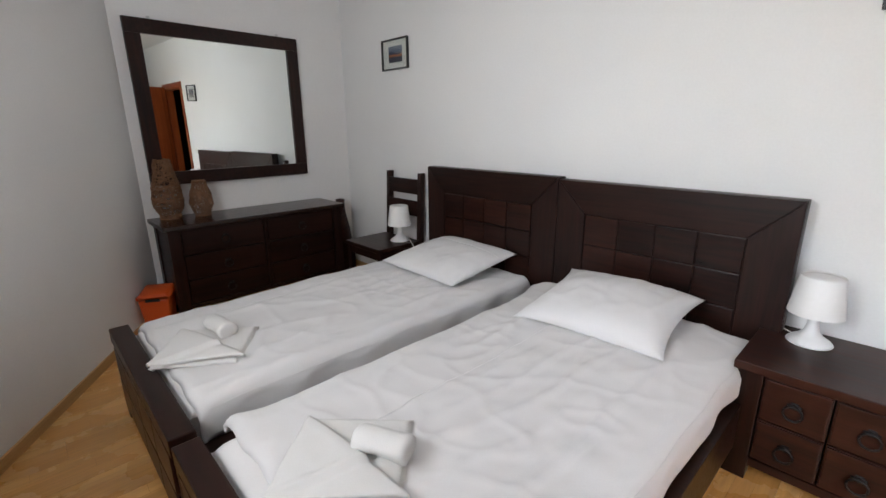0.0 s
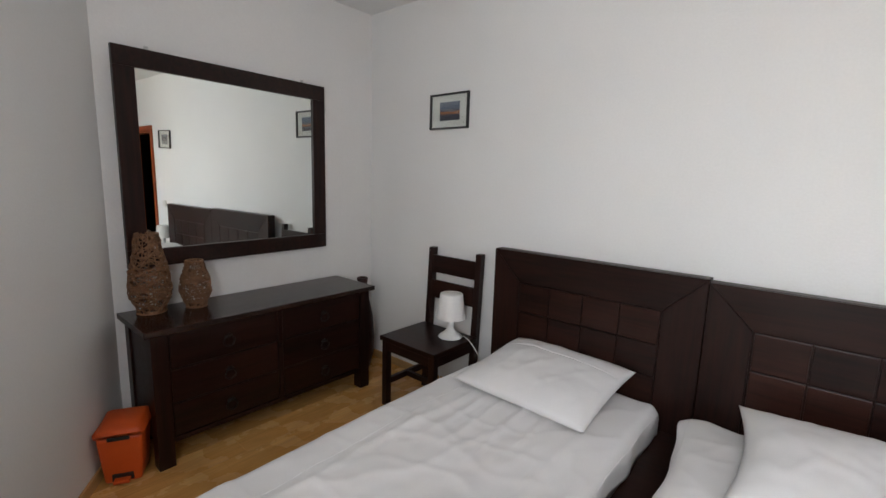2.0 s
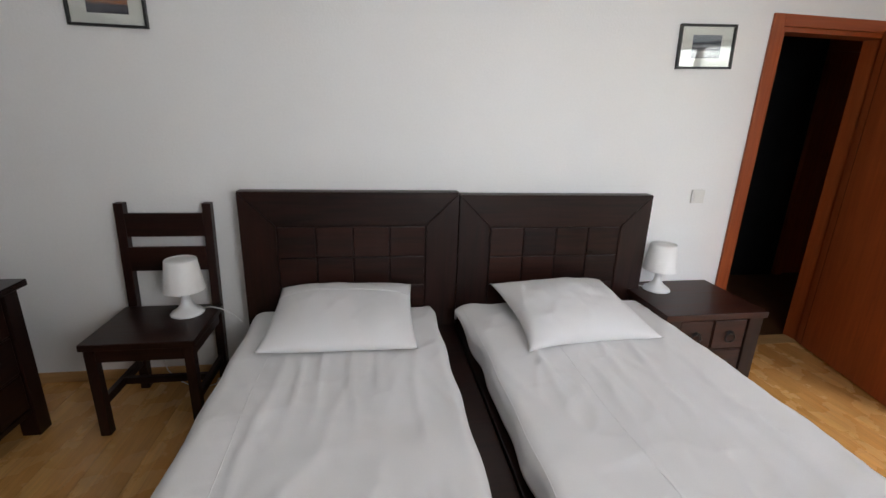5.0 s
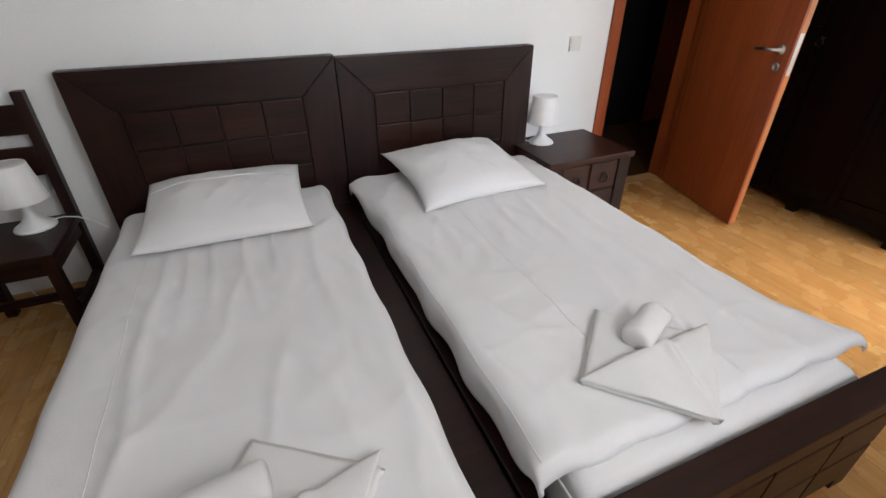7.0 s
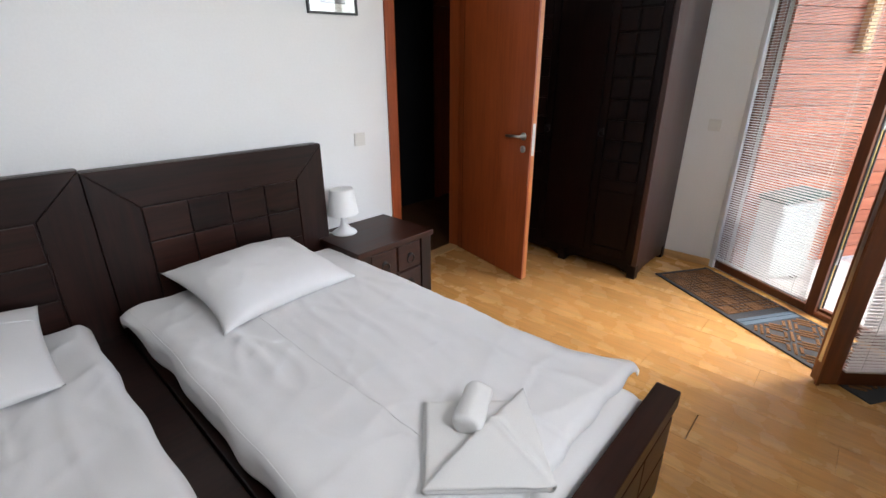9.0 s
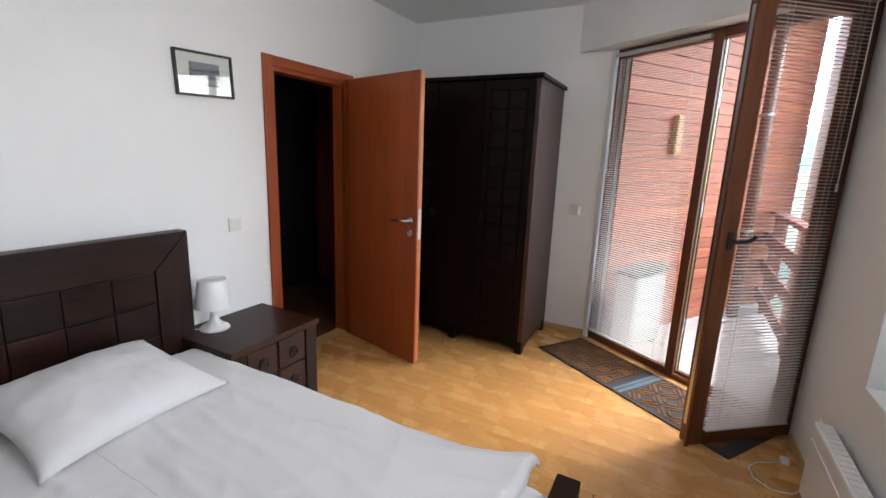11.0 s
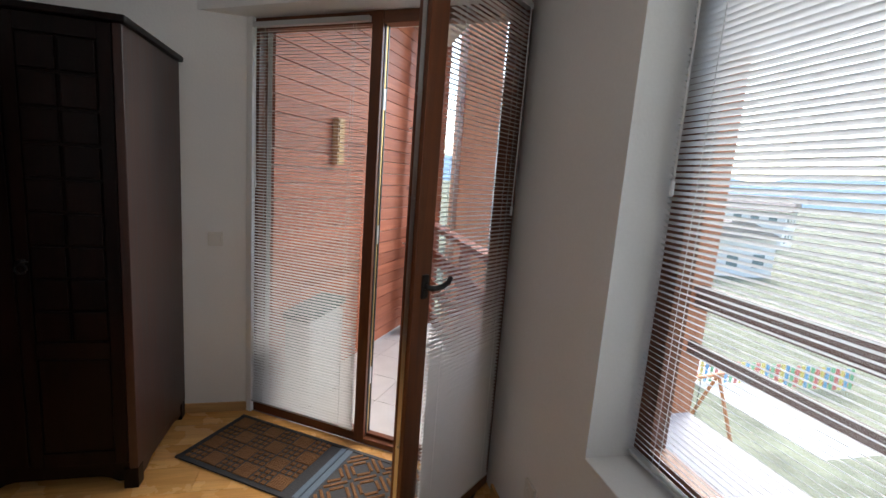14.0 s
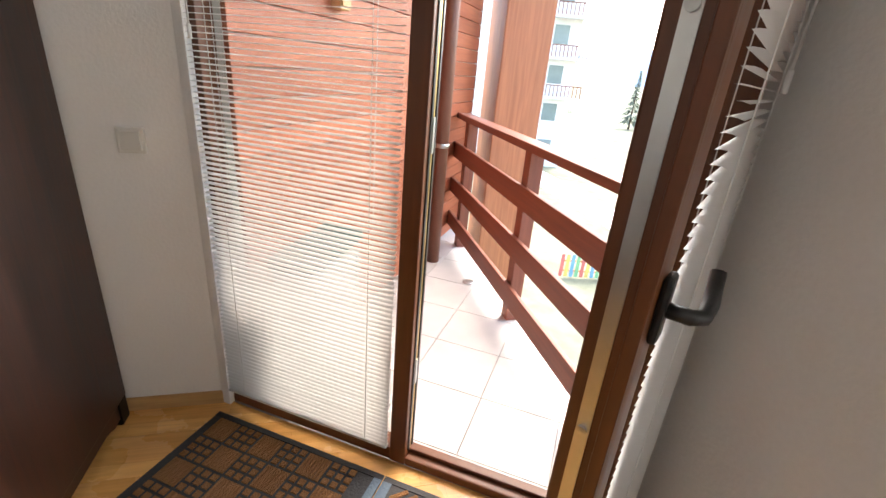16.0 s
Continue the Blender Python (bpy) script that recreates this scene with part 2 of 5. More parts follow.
_b.inputs["Base Color"].default_value, _b.inputs["Metallic"].default_value, _b.inputs["Roughness"].default_value = (0.86, 0.89, 0.87, 1), 1.0, 0.01
M_MAT = paint("card_white", (0.78, 0.77, 0.74), 0.8, 0.03, 100, 0.05)
M_RUBBER = paint("black_rubber", (0.03, 0.03, 0.032), 0.7, 0.2, 120, 0.3)
M_COIR = paint("brown_coir", (0.235, 0.108, 0.036), 0.95, 0.35, 260, 1.0)
M_BLUE = paint("blue_grey_rubber", (0.09, 0.13, 0.17), 0.7, 0.15, 120, 0.3)
M_SIDING = timber("red_brown_siding", (0.29, 0.074, 0.032), (0.44, 0.140, 0.068), 0.5, 0, 0.8, knots=True, vary=0.14)
M_RAIL = timber("red_brown_beam", (0.15, 0.042, 0.022), (0.25, 0.075, 0.04), 0.5, 0, 0.8)
M_POST = timber("red_brown_post", (0.33, 0.115, 0.055), (0.48, 0.19, 0.09), 0.5, 2, 0.8)
M_POSTR = timber("red_brown_baluster", (0.15, 0.042, 0.022), (0.25, 0.075, 0.04), 0.5, 2, 0.8)
M_GUARD = paint("dark_grey_metal", (0.06, 0.055, 0.055), 0.5, 0.1, 30, 0.05)
M_GREENP = paint("dark_green_plastic", (0.02, 0.075, 0.07), 0.4, 0.1, 30, 0.05)
M_DECK = paint("lilac_grey_deck", (0.40, 0.385, 0.40), 0.7, 0.1, 6, 0.1)
M_RAILD = timber("dark_brown_rail", (0.055, 0.03, 0.024), (0.10, 0.055, 0.042), 0.5, 0, 0.8)
M_TILE = paint("pale_stone_tile", (0.54, 0.52, 0.495), 0.45, 0.09, 8, 0.05)
M_GROUT = paint("grey_grout", (0.27, 0.26, 0.25), 0.9, 0.1, 60, 0.2)
M_PIPE = paint("brown_pipe", (0.16, 0.06, 0.035), 0.45, 0.08, 20, 0.03)
M_RENDER = paint("white_render", (0.75, 0.74, 0.72), 0.9, 0.05, 12, 0.1)
M_GRASS = paint("grass_ground", (0.185, 0.19, 0.125), 1.0, 0.4, 0.5, 0.3)
M_ROOF = paint("roof_sheet", (0.30, 0.25, 0.22), 0.8, 0.15, 3, 0.2)
M_HILL = paint("far_hills", (0.20, 0.30, 0.38), 1.0, 0.2, 0.02, 0.0)
M_BARK = paint("tree_bark", (0.10, 0.075, 0.055), 0.9, 0.3, 12, 0.4)
M_NEEDLE = paint("evergreen_needles", (0.085, 0.11, 0.08), 0.8, 0.4, 3, 0.2)
# near-black that stands in for the hall's shade
M_HALL = paint("hall_shade_black", (0.006, 0.006, 0.007), 0.6, 0.2, 8, 0.05)


# ---------------------------------------------------------------- mesh tools
def box(bm, x0, x1, y0, y1, z0, z1, bevel=0.0):
    x0, x1, y0, y1, z0, z1 = min(x0, x1), max(x0, x1), min(y0, y1), max(y0, y1), min(z0, z1), max(z0, z1)
    r = bmesh.ops.create_cube(bm, size=1.0)
    for v in r["verts"]:
        v.co = Vector(((x0 + x1) / 2 + v.co.x * (x1 - x0), (y0 + y1) / 2 + v.co.y * (y1 - y0), (z0 + z1) / 2 + v.co.z * (z1 - z0)))
    if bevel:
        edges = list({e for v in r["verts"] for e in v.link_edges})
        bmesh.ops.bevel(bm, geom=edges, offset=bevel, segments=2, affect="EDGES", profile=0.6)
    return bm


def boxes(*specs):
    bm = bmesh.new()
    for s in specs:
        box(bm, *s)
    return bm


def lathe(profile, n=32, cx=0.0, cy=0.0, bm=None):
    """Turned body: (radius, height) pairs from bottom to top."""
    bm = bm or bmesh.new()
    rings = []
    for r, z in profile:
        rings.append([bm.verts.new((cx + r * math.cos(2 * math.pi * i / n), cy + r * math.sin(2 * math.pi * i / n), z)) for i in range(n)])
    for a, b in zip(rings, rings[1:]):
        for i in range(n):
            bm.faces.new((a[i], a[(i + 1) % n], b[(i + 1) % n], b[i]))
    for ring, flip in ((rings[0], True), (rings[-1], False)):
        if profile[0 if flip else -1][0] > 1e-4:
            bm.faces.new(ring[::-1] if flip else ring)
    return bm


def tube(points, radius, n=8, bm=None, closed=False):
    """Round bar along a line of points."""
    bm = bm or bmesh.new()
    pts = [Vector(p) for p in points]
    rings = []
    last = len(pts)
    for i, p in enumerate(pts):
        if closed:
            t = pts[(i + 1) % last] - pts[i - 1]
        else:
            t = pts[min(i + 1, last - 1)] - pts[max(i - 1, 0)]
        t.normalize()
        ref = Vector((0, 0, 1)) if abs(t.z) < 0.9 else Vector((1, 0, 0))
        u = t.cross(ref).normalized()
        v = t.cross(u)
        rings.append([bm.verts.new(p + radius * (u * math.cos(2 * math.pi * k / n) + v * math.sin(2 * math.pi * k / n))) for k in range(n)])
    pairs = list(zip(rings, rings[1:]))
    if closed:
        pairs.append((rings[-1], rings[0]))
    for a, b in pairs:
        for k in range(n):
            bm.faces.new((a[k], a[(k + 1) % n], b[(k + 1) % n], b[k]))
    if not closed:
        bm.faces.new(rings[0][::-1])
        bm.faces.new(rings[-1])
    return bm


def ring(cx, cy, cz, radius, wire, n=20, plane="xz"):
    pts = []
    for i in range(n):
        a = 2 * math.pi * i / n
        c, s = radius * math.cos(a), radius * math.sin(a)
        pts.append((cx + c, cy, cz + s) if plane == "xz" else (cx + c, cy + s, cz))
    return tube(pts, wire, 6, closed=True)


def prism(points, z0, z1, bm=None):
    bm = bm or bmesh.new()
    lo = [bm.verts.new((p[0], p[1], z0)) for p in points]
    hi = [bm.verts.new((p[0], p[1], z1)) for p in points]
    k = len(points)
    bm.faces.new(lo[::-1])
    bm.faces.new(hi)
    for i in range(k):
        bm.faces.new((lo[i], lo[(i + 1) % k], hi[(i + 1) % k], hi[i]))
    return bm


def mesh_of(name, bm, material, smooth=False):
    bmesh.ops.recalc_face_normals(bm, faces=bm.faces[:])
    me = bpy.data.meshes.new(name)
    bm.to_mesh(me)
    bm.free()
    me.materials.append(material)
    if smooth:
        for p in me.polygons:
            p.use_smooth = True
    return me


def part(name, bm, material, parent, label="", smooth=False):
    ob = new(name, mesh_of(name, bm, material, smooth))
    ob.parent = parent
    if label:
        ob["label"] = label
    return ob


def thing(name, m, label, category, group="", kind=""):
    ob = new(name)
    ob.empty_display_size = 0.1
    ob.matrix_world = m
    return tagged(ob, label, category, group, kind)


def solid(name, bm, material, label, category, group="", kind="", m=None, smooth=False):
    ob = new(name, mesh_of(name, bm, material, smooth))
    if m is not None:
        ob.matrix_world = m
    return tagged(ob, label, category, group, kind)


def along(p, q, z=0.0):
    """Pose at p whose x axis runs to q."""
    a = math.degrees(math.atan2(q[1] - p[1], q[0] - p[0]))
    return pose(p[0], p[1], z, 0, 0, a), (Vector((q[0], q[1])) - Vector((p[0], p[1]))).length


# ---------------------------------------------------------------- structure
T = 0.25
DX0, DX1, DH = 0.375, 1.095, 2.0          # opening of the hall door
solid("wall_north", boxes((W - T, DX0, N, N + 0.10, 0, TOP), (DX1, E + T, N, N + 0.10, 0, TOP), (DX0, DX1, N, N + 0.10, DH, TOP)),
      M_WALL, "plain white painted plaster wall behind the beds", "wall", kind="structure")
solid("wall_west", boxes((W - T, W, SW0.y - 0.3, N, 0, TOP)), M_WALL, "plain white painted plaster wall", "wall", kind="structure")
m, L = along(SW0, SW1)
solid("wall_slanted", boxes((-0.02, L + 0.02, -T, 0, 0, TOP)), M_WALL, "plain white slanted plaster wall", "wall", kind="structure", m=m)
WX0, WX1, WZ0, WZ1 = -1.36, 0.455, 0.672, 2.42      # south window niche
solid("wall_south", boxes((SW1.x - 0.1, WX0, S - T, S, 0, TOP), (WX1, B.x + 0.03, S - T, S, 0, TOP), (WX0, WX1, S - T, S, 0, WZ0), (WX0, WX1, S - T, S, WZ1, TOP)),
      M_WALL, "white plaster wall with a deep window niche", "wall", kind="structure")
solid("wall_east", boxes((E, E + T, A.y + 0.02, N, 0, TOP)), M_WALL, "plain white plaster wall beside the wardrobe", "wall", kind="structure")
m, L = along(A, B)
solid("wall_balcony", boxes((-0.35, SPAN + 0.22, -0.16, 0.25, 2.315, TOP)), M_WALL, "white plaster beam above the balcony door", "wall", kind="structure", m=m)
solid("ceiling", boxes((W - T, E + T, S - T, N + 0.10, TOP, TOP + 0.2)), M_CEIL, "plain white painted ceiling", "ceiling", kind="structure")
floor_poly = [(W, N + 0.10), (E, N + 0.10), (E, A.y), (A.x, A.y), (B.x, B.y), (B.x, S), (SW1.x, S), (W, SW0.y)]
solid("subfloor", prism(floor_poly, -0.2, -0.012), M_SUB, "brown underlay beneath the laminate boards", "floor", kind="structure")


# skirting boards
def skirting(p, q, inset=0.0):
    m, L = along(p, q)
    bm = boxes((inset, L - inset, 0.001, 0.014, 0, 0.058, 0.003))
    solid("baseboard", bm, M_SKIRT, "beech-coloured skirting board along the white wall", "skirting board", kind="structure", m=m)


skirting((DX0 - 0.06, N), (W + 0.015, N))
skirting((W, N), (W, SW0.y + 0.01))
skirting(SW0 + Vector((0.0, 0, 0)), SW1)
skirting((SW1.x, S), (B.x - 0.09, S))
skirting((E, A.y + 0.02), (E, N))

# ---------------------------------------------------------------- hall door
hall = thing("door_1", pose(0, 0, 0), "mahogany-veneered room door standing open, with a frame of the same wood", "door", kind="structure")
fx0, fx1, fz = DX0 - 0.065, DX1 + 0.065, DH + 0.058
part("door_frame", boxes((fx0, DX0, N - 0.016, N - 0.001, 0, fz, 0.003), (DX1, fx1, N - 0.016, N - 0.001, 0, fz, 0.003)), M_DOOR, hall)
part("door_frame", boxes((DX0, DX1, N - 0.0155, N - 0.001, DH - 0.005, fz, 0.003)), M_DOORH, hall)
part("jamb", boxes((DX0 - 0.001, DX0 + 0.03, N, N + 0.11, 0, DH - 0.03), (DX1 - 0.03, DX1 + 0.001, N, N + 0.11, 0, DH - 0.03), (DX0 - 0.001, DX1 + 0.001, N, N + 0.11, DH - 0.03, DH + 0.001)), M_DOOR, hall)
HINGE, FREE = Vector((1.095, 2.475, 0)), Vector((0.890, 1.686, 0))
m, L = along(HINGE, FREE)
leaf = part("door_leaf", boxes((0, L, -0.038, 0, 0.012, 2.0, 0.002)), M_DOOR, hall)
leaf.matrix_world = m
edge = part("edge_strip", boxes((L - 0.001, L + 0.003, -0.037, -0.001, 0.014, 1.998)), M_EDGE, leaf, "lighter veneered edge of the door")
rebate = part("rebate", boxes((0.0, L + 0.012, -0.0525, -0.0385, 0.012, 2.012, 0.002)), M_DOOR, leaf)
part("seam", boxes((0.055, 0.058, -0.0535, -0.052, 0.02, 2.0), (0.055, 0.058, -0.001, 0.001, 0.02, 2.0)), M_DARKV, leaf)


def lever(parent, x, y, z, side, mat, toward=-1):
    """Lever handle with round roses on one face; side is the sign of local y."""
    bm = lathe([(0.026, 0), (0.026, 0.006), (0.022, 0.009), (0.010, 0.010), (0.010, 0.045), (0.0, 0.047)], 20)
    bmesh.ops.rotate(bm, verts=bm.verts[:], matrix=Matrix.Rotation(radians(-90 * side), 3, "X"))
    bmesh.ops.translate(bm, verts=bm.verts[:], vec=(x, y, z))
    tube([(x, y + side * 0.043, z), (x + toward * 0.02, y + side * 0.05, z), (x + toward * 0.06, y + side * 0.05, z), (x + toward * 0.125, y + side * 0.048, z - 0.004)], 0.009, 10, bm)
    h = part("door_handle", bm, mat, parent, "", True)
    bm = lathe([(0.024, 0), (0.024, 0.006), (0.018, 0.008), (0.006, 0.008), (0.006, 0.005)], 20)
    bmesh.ops.rotate(bm, verts=bm.verts[:], matrix=Matrix.Rotation(radians(-90 * side), 3, "X"))
    bmesh.ops.translate(bm, verts=bm.verts[:], vec=(x, y, z - 0.085))
    part("keyhole_rose", bm, mat, parent, "", True)
    return h


lever(leaf, L - 0.055, -0.0525, 1.045, -1, M_STEEL)
lever(leaf, L - 0.055, 0.0, 1.045, 1, M_STEEL)
part("lock_plate", boxes((L + 0.0025, L + 0.0045, -0.03, -0.008, 0.92, 1.13)), M_STEEL, leaf)

# hall behind the door, its darkness put into the surface colours
solid("hall_wall", boxes((-0.6, -0.5, N + 0.10, 4.6, 0, TOP), (3.0, 3.1, N + 0.10, 4.6, 0, TOP), (-0.6, 3.1, 4.6, 4.7, 0, TOP), (2.36, 3.0, N + 0.05, N + 0.10, 0, TOP)), M_HALL, "hall walls beyond the open door, shade painted into their colour", "wall", kind="structure")
solid("hall_ceiling", boxes((-0.6, 3.1, N + 0.10, 4.7, TOP, TOP + 0.1)), M_HALL, "hall ceiling, shade painted into its colour", "ceiling", kind="structure")
solid("hall_floor", boxes((-0.6, 3.1, N + 0.10, 4.7, -0.1, -0.002)), M_HALLFLOOR, "wooden floor of the hall, shade put into its darkened colour", "floor", kind="structure")
# cabinet-shaped block added to keep the hall's far end dark
hc = thing("hall_dark_block", pose(0, 0, 0), "tall block added in the hall, shade painted into its black colour", "cabinet")
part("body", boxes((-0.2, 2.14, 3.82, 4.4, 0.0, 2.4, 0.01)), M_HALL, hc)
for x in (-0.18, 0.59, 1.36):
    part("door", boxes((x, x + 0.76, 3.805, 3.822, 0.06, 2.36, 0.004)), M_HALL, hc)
hd = thing("door_2", pose(0, 0, 0), "mahogany-veneered door and frame further along the hall", "door", kind="structure")
part("door_frame", boxes((2.16, 2.25, 3.80, 3.86, 0, 2.12, 0.004)), M_DOOR, hd)
part("door_frame", boxes((2.91, 2.99, 3.80, 3.86, 0, 2.12, 0.004)), M_DOOR, hd)
part("door_frame", boxes((2.16, 2.99, 3.80, 3.86, 2.121, 2.21, 0.004)), M_DOORH, hd)
part("door_leaf", boxes((2.25, 2.91, 3.82, 3.86, 0.01, 2.12, 0.003)), M_DOOR, hd)


# ---------------------------------------------------------------- balcony door
def slat_mesh(length, width=0.0195):
    bm = bmesh.new()
    rows = []
    for k in range(4):
        u = (k / 3 - 0.5) * width
        rows.append((bm.verts.new((0, u, 0.0016 * (1 - (2 * u / width) ** 2))), bm.verts.new((length, u, 0.0016 * (1 - (2 * u / width) ** 2)))))
    for a, b in zip(rows, rows[1:]):
        bm.faces.new((a[0], a[1], b[1], b[0]))
    return mesh_of("slat", bm, M_SLAT, True)


def blind(m, length, z0, z1, tilt, label, step=0.0171, wand=-0.02):
    """Venetian blind: head rail, slats, ladder cords, bottom rail. Local x along, z up."""
    ob = thing("venetian_blind", m, label, "blind", "venetian blinds")
    part("head_rail", boxes((0, length, -0.014, 0.014, z1 - 0.026, z1, 0.002)), M_SLAT, ob)
    part("bottom_rail", boxes((0, length, -0.012, 0.012, z0, z0 + 0.01, 0.002)), M_SLAT, ob)
    part("tilt_wand", tube([(0.03, wand, z1 - 0.03), (0.03, wand * 1.1, z1 - 0.4), (0.032, wand, z1 - 0.85)], 0.0032, 6), M_CORD, ob, "clear tilt wand", True)
    part("wand_tip", tube([(0.032, wand, z1 - 0.85), (0.032, wand, z1 - 0.89)], 0.006, 8), M_WHITEP, ob)
    me = slat_mesh(length)
    count = int((z1 - 0.04 - z0) / step)
    for i in range(count):
        s = new("slat", me)
        s.parent = ob
        jitter = math.sin(i * 2.7) * 0.9
        s.matrix_local = pose(0, 0, z0 + 0.022 + i * step, tilt + jitter, 0.05 * math.sin(i * 1.3))
    for x in (0.12 * length, 0.88 * length) if length < 1 else (0.08 * length, 0.36 * length, 0.64 * length, 0.92 * length):
        part("ladder_cord", tube([(x, -0.0125, z0 + 0.005), (x, -0.0125, z1 - 0.02)], 0.0009, 5), M_CORD, ob)
        part("ladder_cord", tube([(x, 0.0125, z0 + 0.005), (x, 0.0125, z1 - 0.02)], 0.0009, 5), M_CORD, ob)
    return ob


bal = thing("door_3", along(A, B)[0], "brown wooden balcony door standing open beside a fixed glazed sidelight", "door", kind="structure")
FT = 2.315
MU = 0.755                                 # mullion between sidelight and opening
part("frame_post", boxes((0.0, 0.05, 0.0, 0.07, 0, FT, 0.004)), M_FRAME, bal)
part("plaster_reveal", boxes((-0.012, 0.028, -0.028, -0.002, 0.0, FT, 0.003)), M_WALL, bal, "white plaster edge beside the frame")
part("frame_post", boxes((MU, MU + 0.062, -0.004, 0.07, 0, FT, 0.004)), M_FRAME, bal)
part("frame_post", boxes((SPAN - 0.05, SPAN, 0.0, 0.07, 0, FT, 0.004)), M_FRAME, bal)
part("frame_head", boxes((0.05, MU, 0.0, 0.07, FT - 0.06, FT, 0.004)), M_FRAMEH, bal)
part("frame_head", boxes((MU + 0.062, SPAN - 0.05, 0.0, 0.07, FT - 0.06, FT, 0.004)), M_FRAMEH, bal)
part("frame_sill", boxes((0.05, MU, 0.0, 0.07, 0, 0.055, 0.004)), M_FRAMEH, bal)
part("threshold", boxes((MU + 0.062, SPAN - 0.05, -0.004, 0.07, 0, 0.035, 0.006), (MU + 0.062, SPAN - 0.05, 0.03, 0.066, 0.034, 0.052, 0.004)), M_FRAMEH, bal)
part("seal", boxes((MU + 0.0615, MU + 0.066, 0.02, 0.03, 0.05, FT - 0.06), (MU + 0.0615, MU + 0.068, 0.05, 0.06, 0.05, FT - 0.06)), M_BLACKP, bal)
part("brass_strip", boxes((MU + 0.0615, MU + 0.0655, 0.034, 0.044, 0.05, FT - 0.06)), M_BRASS, bal)
for hz in (0.35, 1.15, 1.85):
    part("strike_plate", boxes((MU + 0.0655, MU + 0.068, 0.032, 0.046, hz, hz + 0.10)), M_STEEL, bal)
pane = part("pane", boxes((0.051, MU - 0.001, 0.036, 0.042, 0.056, FT - 0.061)), M_GLASS, bal)
pane.visible_shadow = False
blind(along(A, B)[0] @ pose(0.030, -0.018, 0, 0, 0, 0), MU - 0.034, 0.075, FT - 0.03, 10, "white venetian blind lowered with open slats on the sidelight")

# the opened leaf
HB, FB = B + D * -0.055 + OUT * -0.0035, Vector((0.873, -0.014, 0))
m, LW = along(HB, FB)
m = m @ pose(0, 0.03, 0)
bl = thing("balcony_door_leaf", m, "brown wooden glazed balcony door leaf swung open into the room", "door")
Z0, Z1, ST = 0.012, 2.285, 0.082
part("stile", boxes((0, ST, -0.03, 0.035, Z0, Z1, 0.004)), M_FRAME, bl)
part("stile", boxes((LW - ST, LW, -0.03, 0.035, Z0, Z1, 0.004), (LW - 0.004, LW + 0.012, 0.018, 0.035, Z0 - 0.01, Z1 + 0.01, 0.002)), M_FRAME, bl)
part("rail", boxes((ST, LW - ST, -0.03, 0.035, Z0, Z0 + 0.085, 0.004)), M_FRAMEH, bl)
part("rail", boxes((ST, LW - ST, -0.03, 0.035, Z1 - 0.085, Z1, 0.004)), M_FRAMEH, bl)
pane = part("pane", boxes((ST - 0.001, LW - ST + 0.001, 0.0, 0.006, Z0 + 0.084, Z1 - 0.084)), M_GLASS, bl)
pane.visible_shadow = False
part("locking_strip", boxes((LW - 0.0005, LW + 0.0025, -0.012, 0.006, 0.12, 2.2)), M_STEEL, bl, "long grey metal locking strip in the door edge")
for hz in (0.5, 0.95, 1.45, 1.8):
    part("locking_bolt", lathe([(0.007, 0), (0.007, 0.006), (0.0, 0.007)], 12), M_STEEL, bl).matrix_local = pose(LW + 0.002, -0.003, hz, 0, 90, 0)
hz = 1.135
bm = boxes((LW - 0.058, LW - 0.024, 0.0355, 0.047, hz - 0.045, hz + 0.045, 0.006))
part("handle_plate", bm, M_BLACKP, bl, "black handle plate")
bm = tube([(LW - 0.041, 0.045, hz), (LW - 0.041, 0.072, hz), (LW - 0.052, 0.083, hz), (LW - 0.09, 0.085, hz + 0.002), (LW - 0.128, 0.082, hz + 0.012), (LW - 0.143, 0.08, hz + 0.028)], 0.010, 10)
part("door_handle", bm, M_BLACKP, bl, "black curved lever handle", True)
blind(m @ pose(0.05, 0.049, 0, 0, 0, 0), LW - 0.13, 0.10, Z1 - 0.01, -5, "white venetian blind lowered with open slats on the open door leaf", wand=0.02)

# ---------------------------------------------------------------- south window
WY = S - 0.17
win = thing("window_1", pose(0, 0, 0), "wide brown wooden window in a deep white niche", "window", kind="structure")
part("window_frame", boxes((WX0, WX0 + 0.07, WY - 0.06, WY, WZ0, WZ1, 0.004)), M_FRAME, win)
part("window_frame", boxes((WX1 - 0.07, WX1, WY - 0.06, WY, WZ0, WZ1, 0.004)), M_FRAME, win)
part("window_frame", boxes((WX0 + 0.07, WX1 - 0.07, WY - 0.06, WY, WZ0, WZ0 + 0.075, 0.004)), M_FRAMEH, win)
part("window_frame", boxes((WX0 + 0.07, WX1 - 0.07, WY - 0.06, WY, WZ1 - 0.075, WZ1, 0.004)), M_FRAMEH, win)
part("mullion", boxes((-0.62, -0.53, WY - 0.06, WY + 0.004, WZ0 + 0.075, WZ1 - 0.075, 0.004)), M_FRAME, win)
for a, b in ((WX0 + 0.069, -0.619), (-0.531, WX1 - 0.069)):
    pane = part("pane", boxes((a, b, WY - 0.036, WY - 0.03, WZ0 + 0.074, WZ1 - 0.074)), M_GLASS, win)
    pane.visible_shadow = False
part("window_sill", boxes((WX0 + 0.001, WX1 - 0.001, WY + 0.001, S + 0.004, WZ0 - 0.0, WZ0 + 0.012, 0.004)), M_WALL, win, "white plastered sill")
blind(pose(WX1 - 0.014, WY + 0.022, 0, 0, 0, 180), 0.95, WZ0 + 0.035, WZ1 - 0.005, -32, "white venetian blind lowered with open slats at the window")
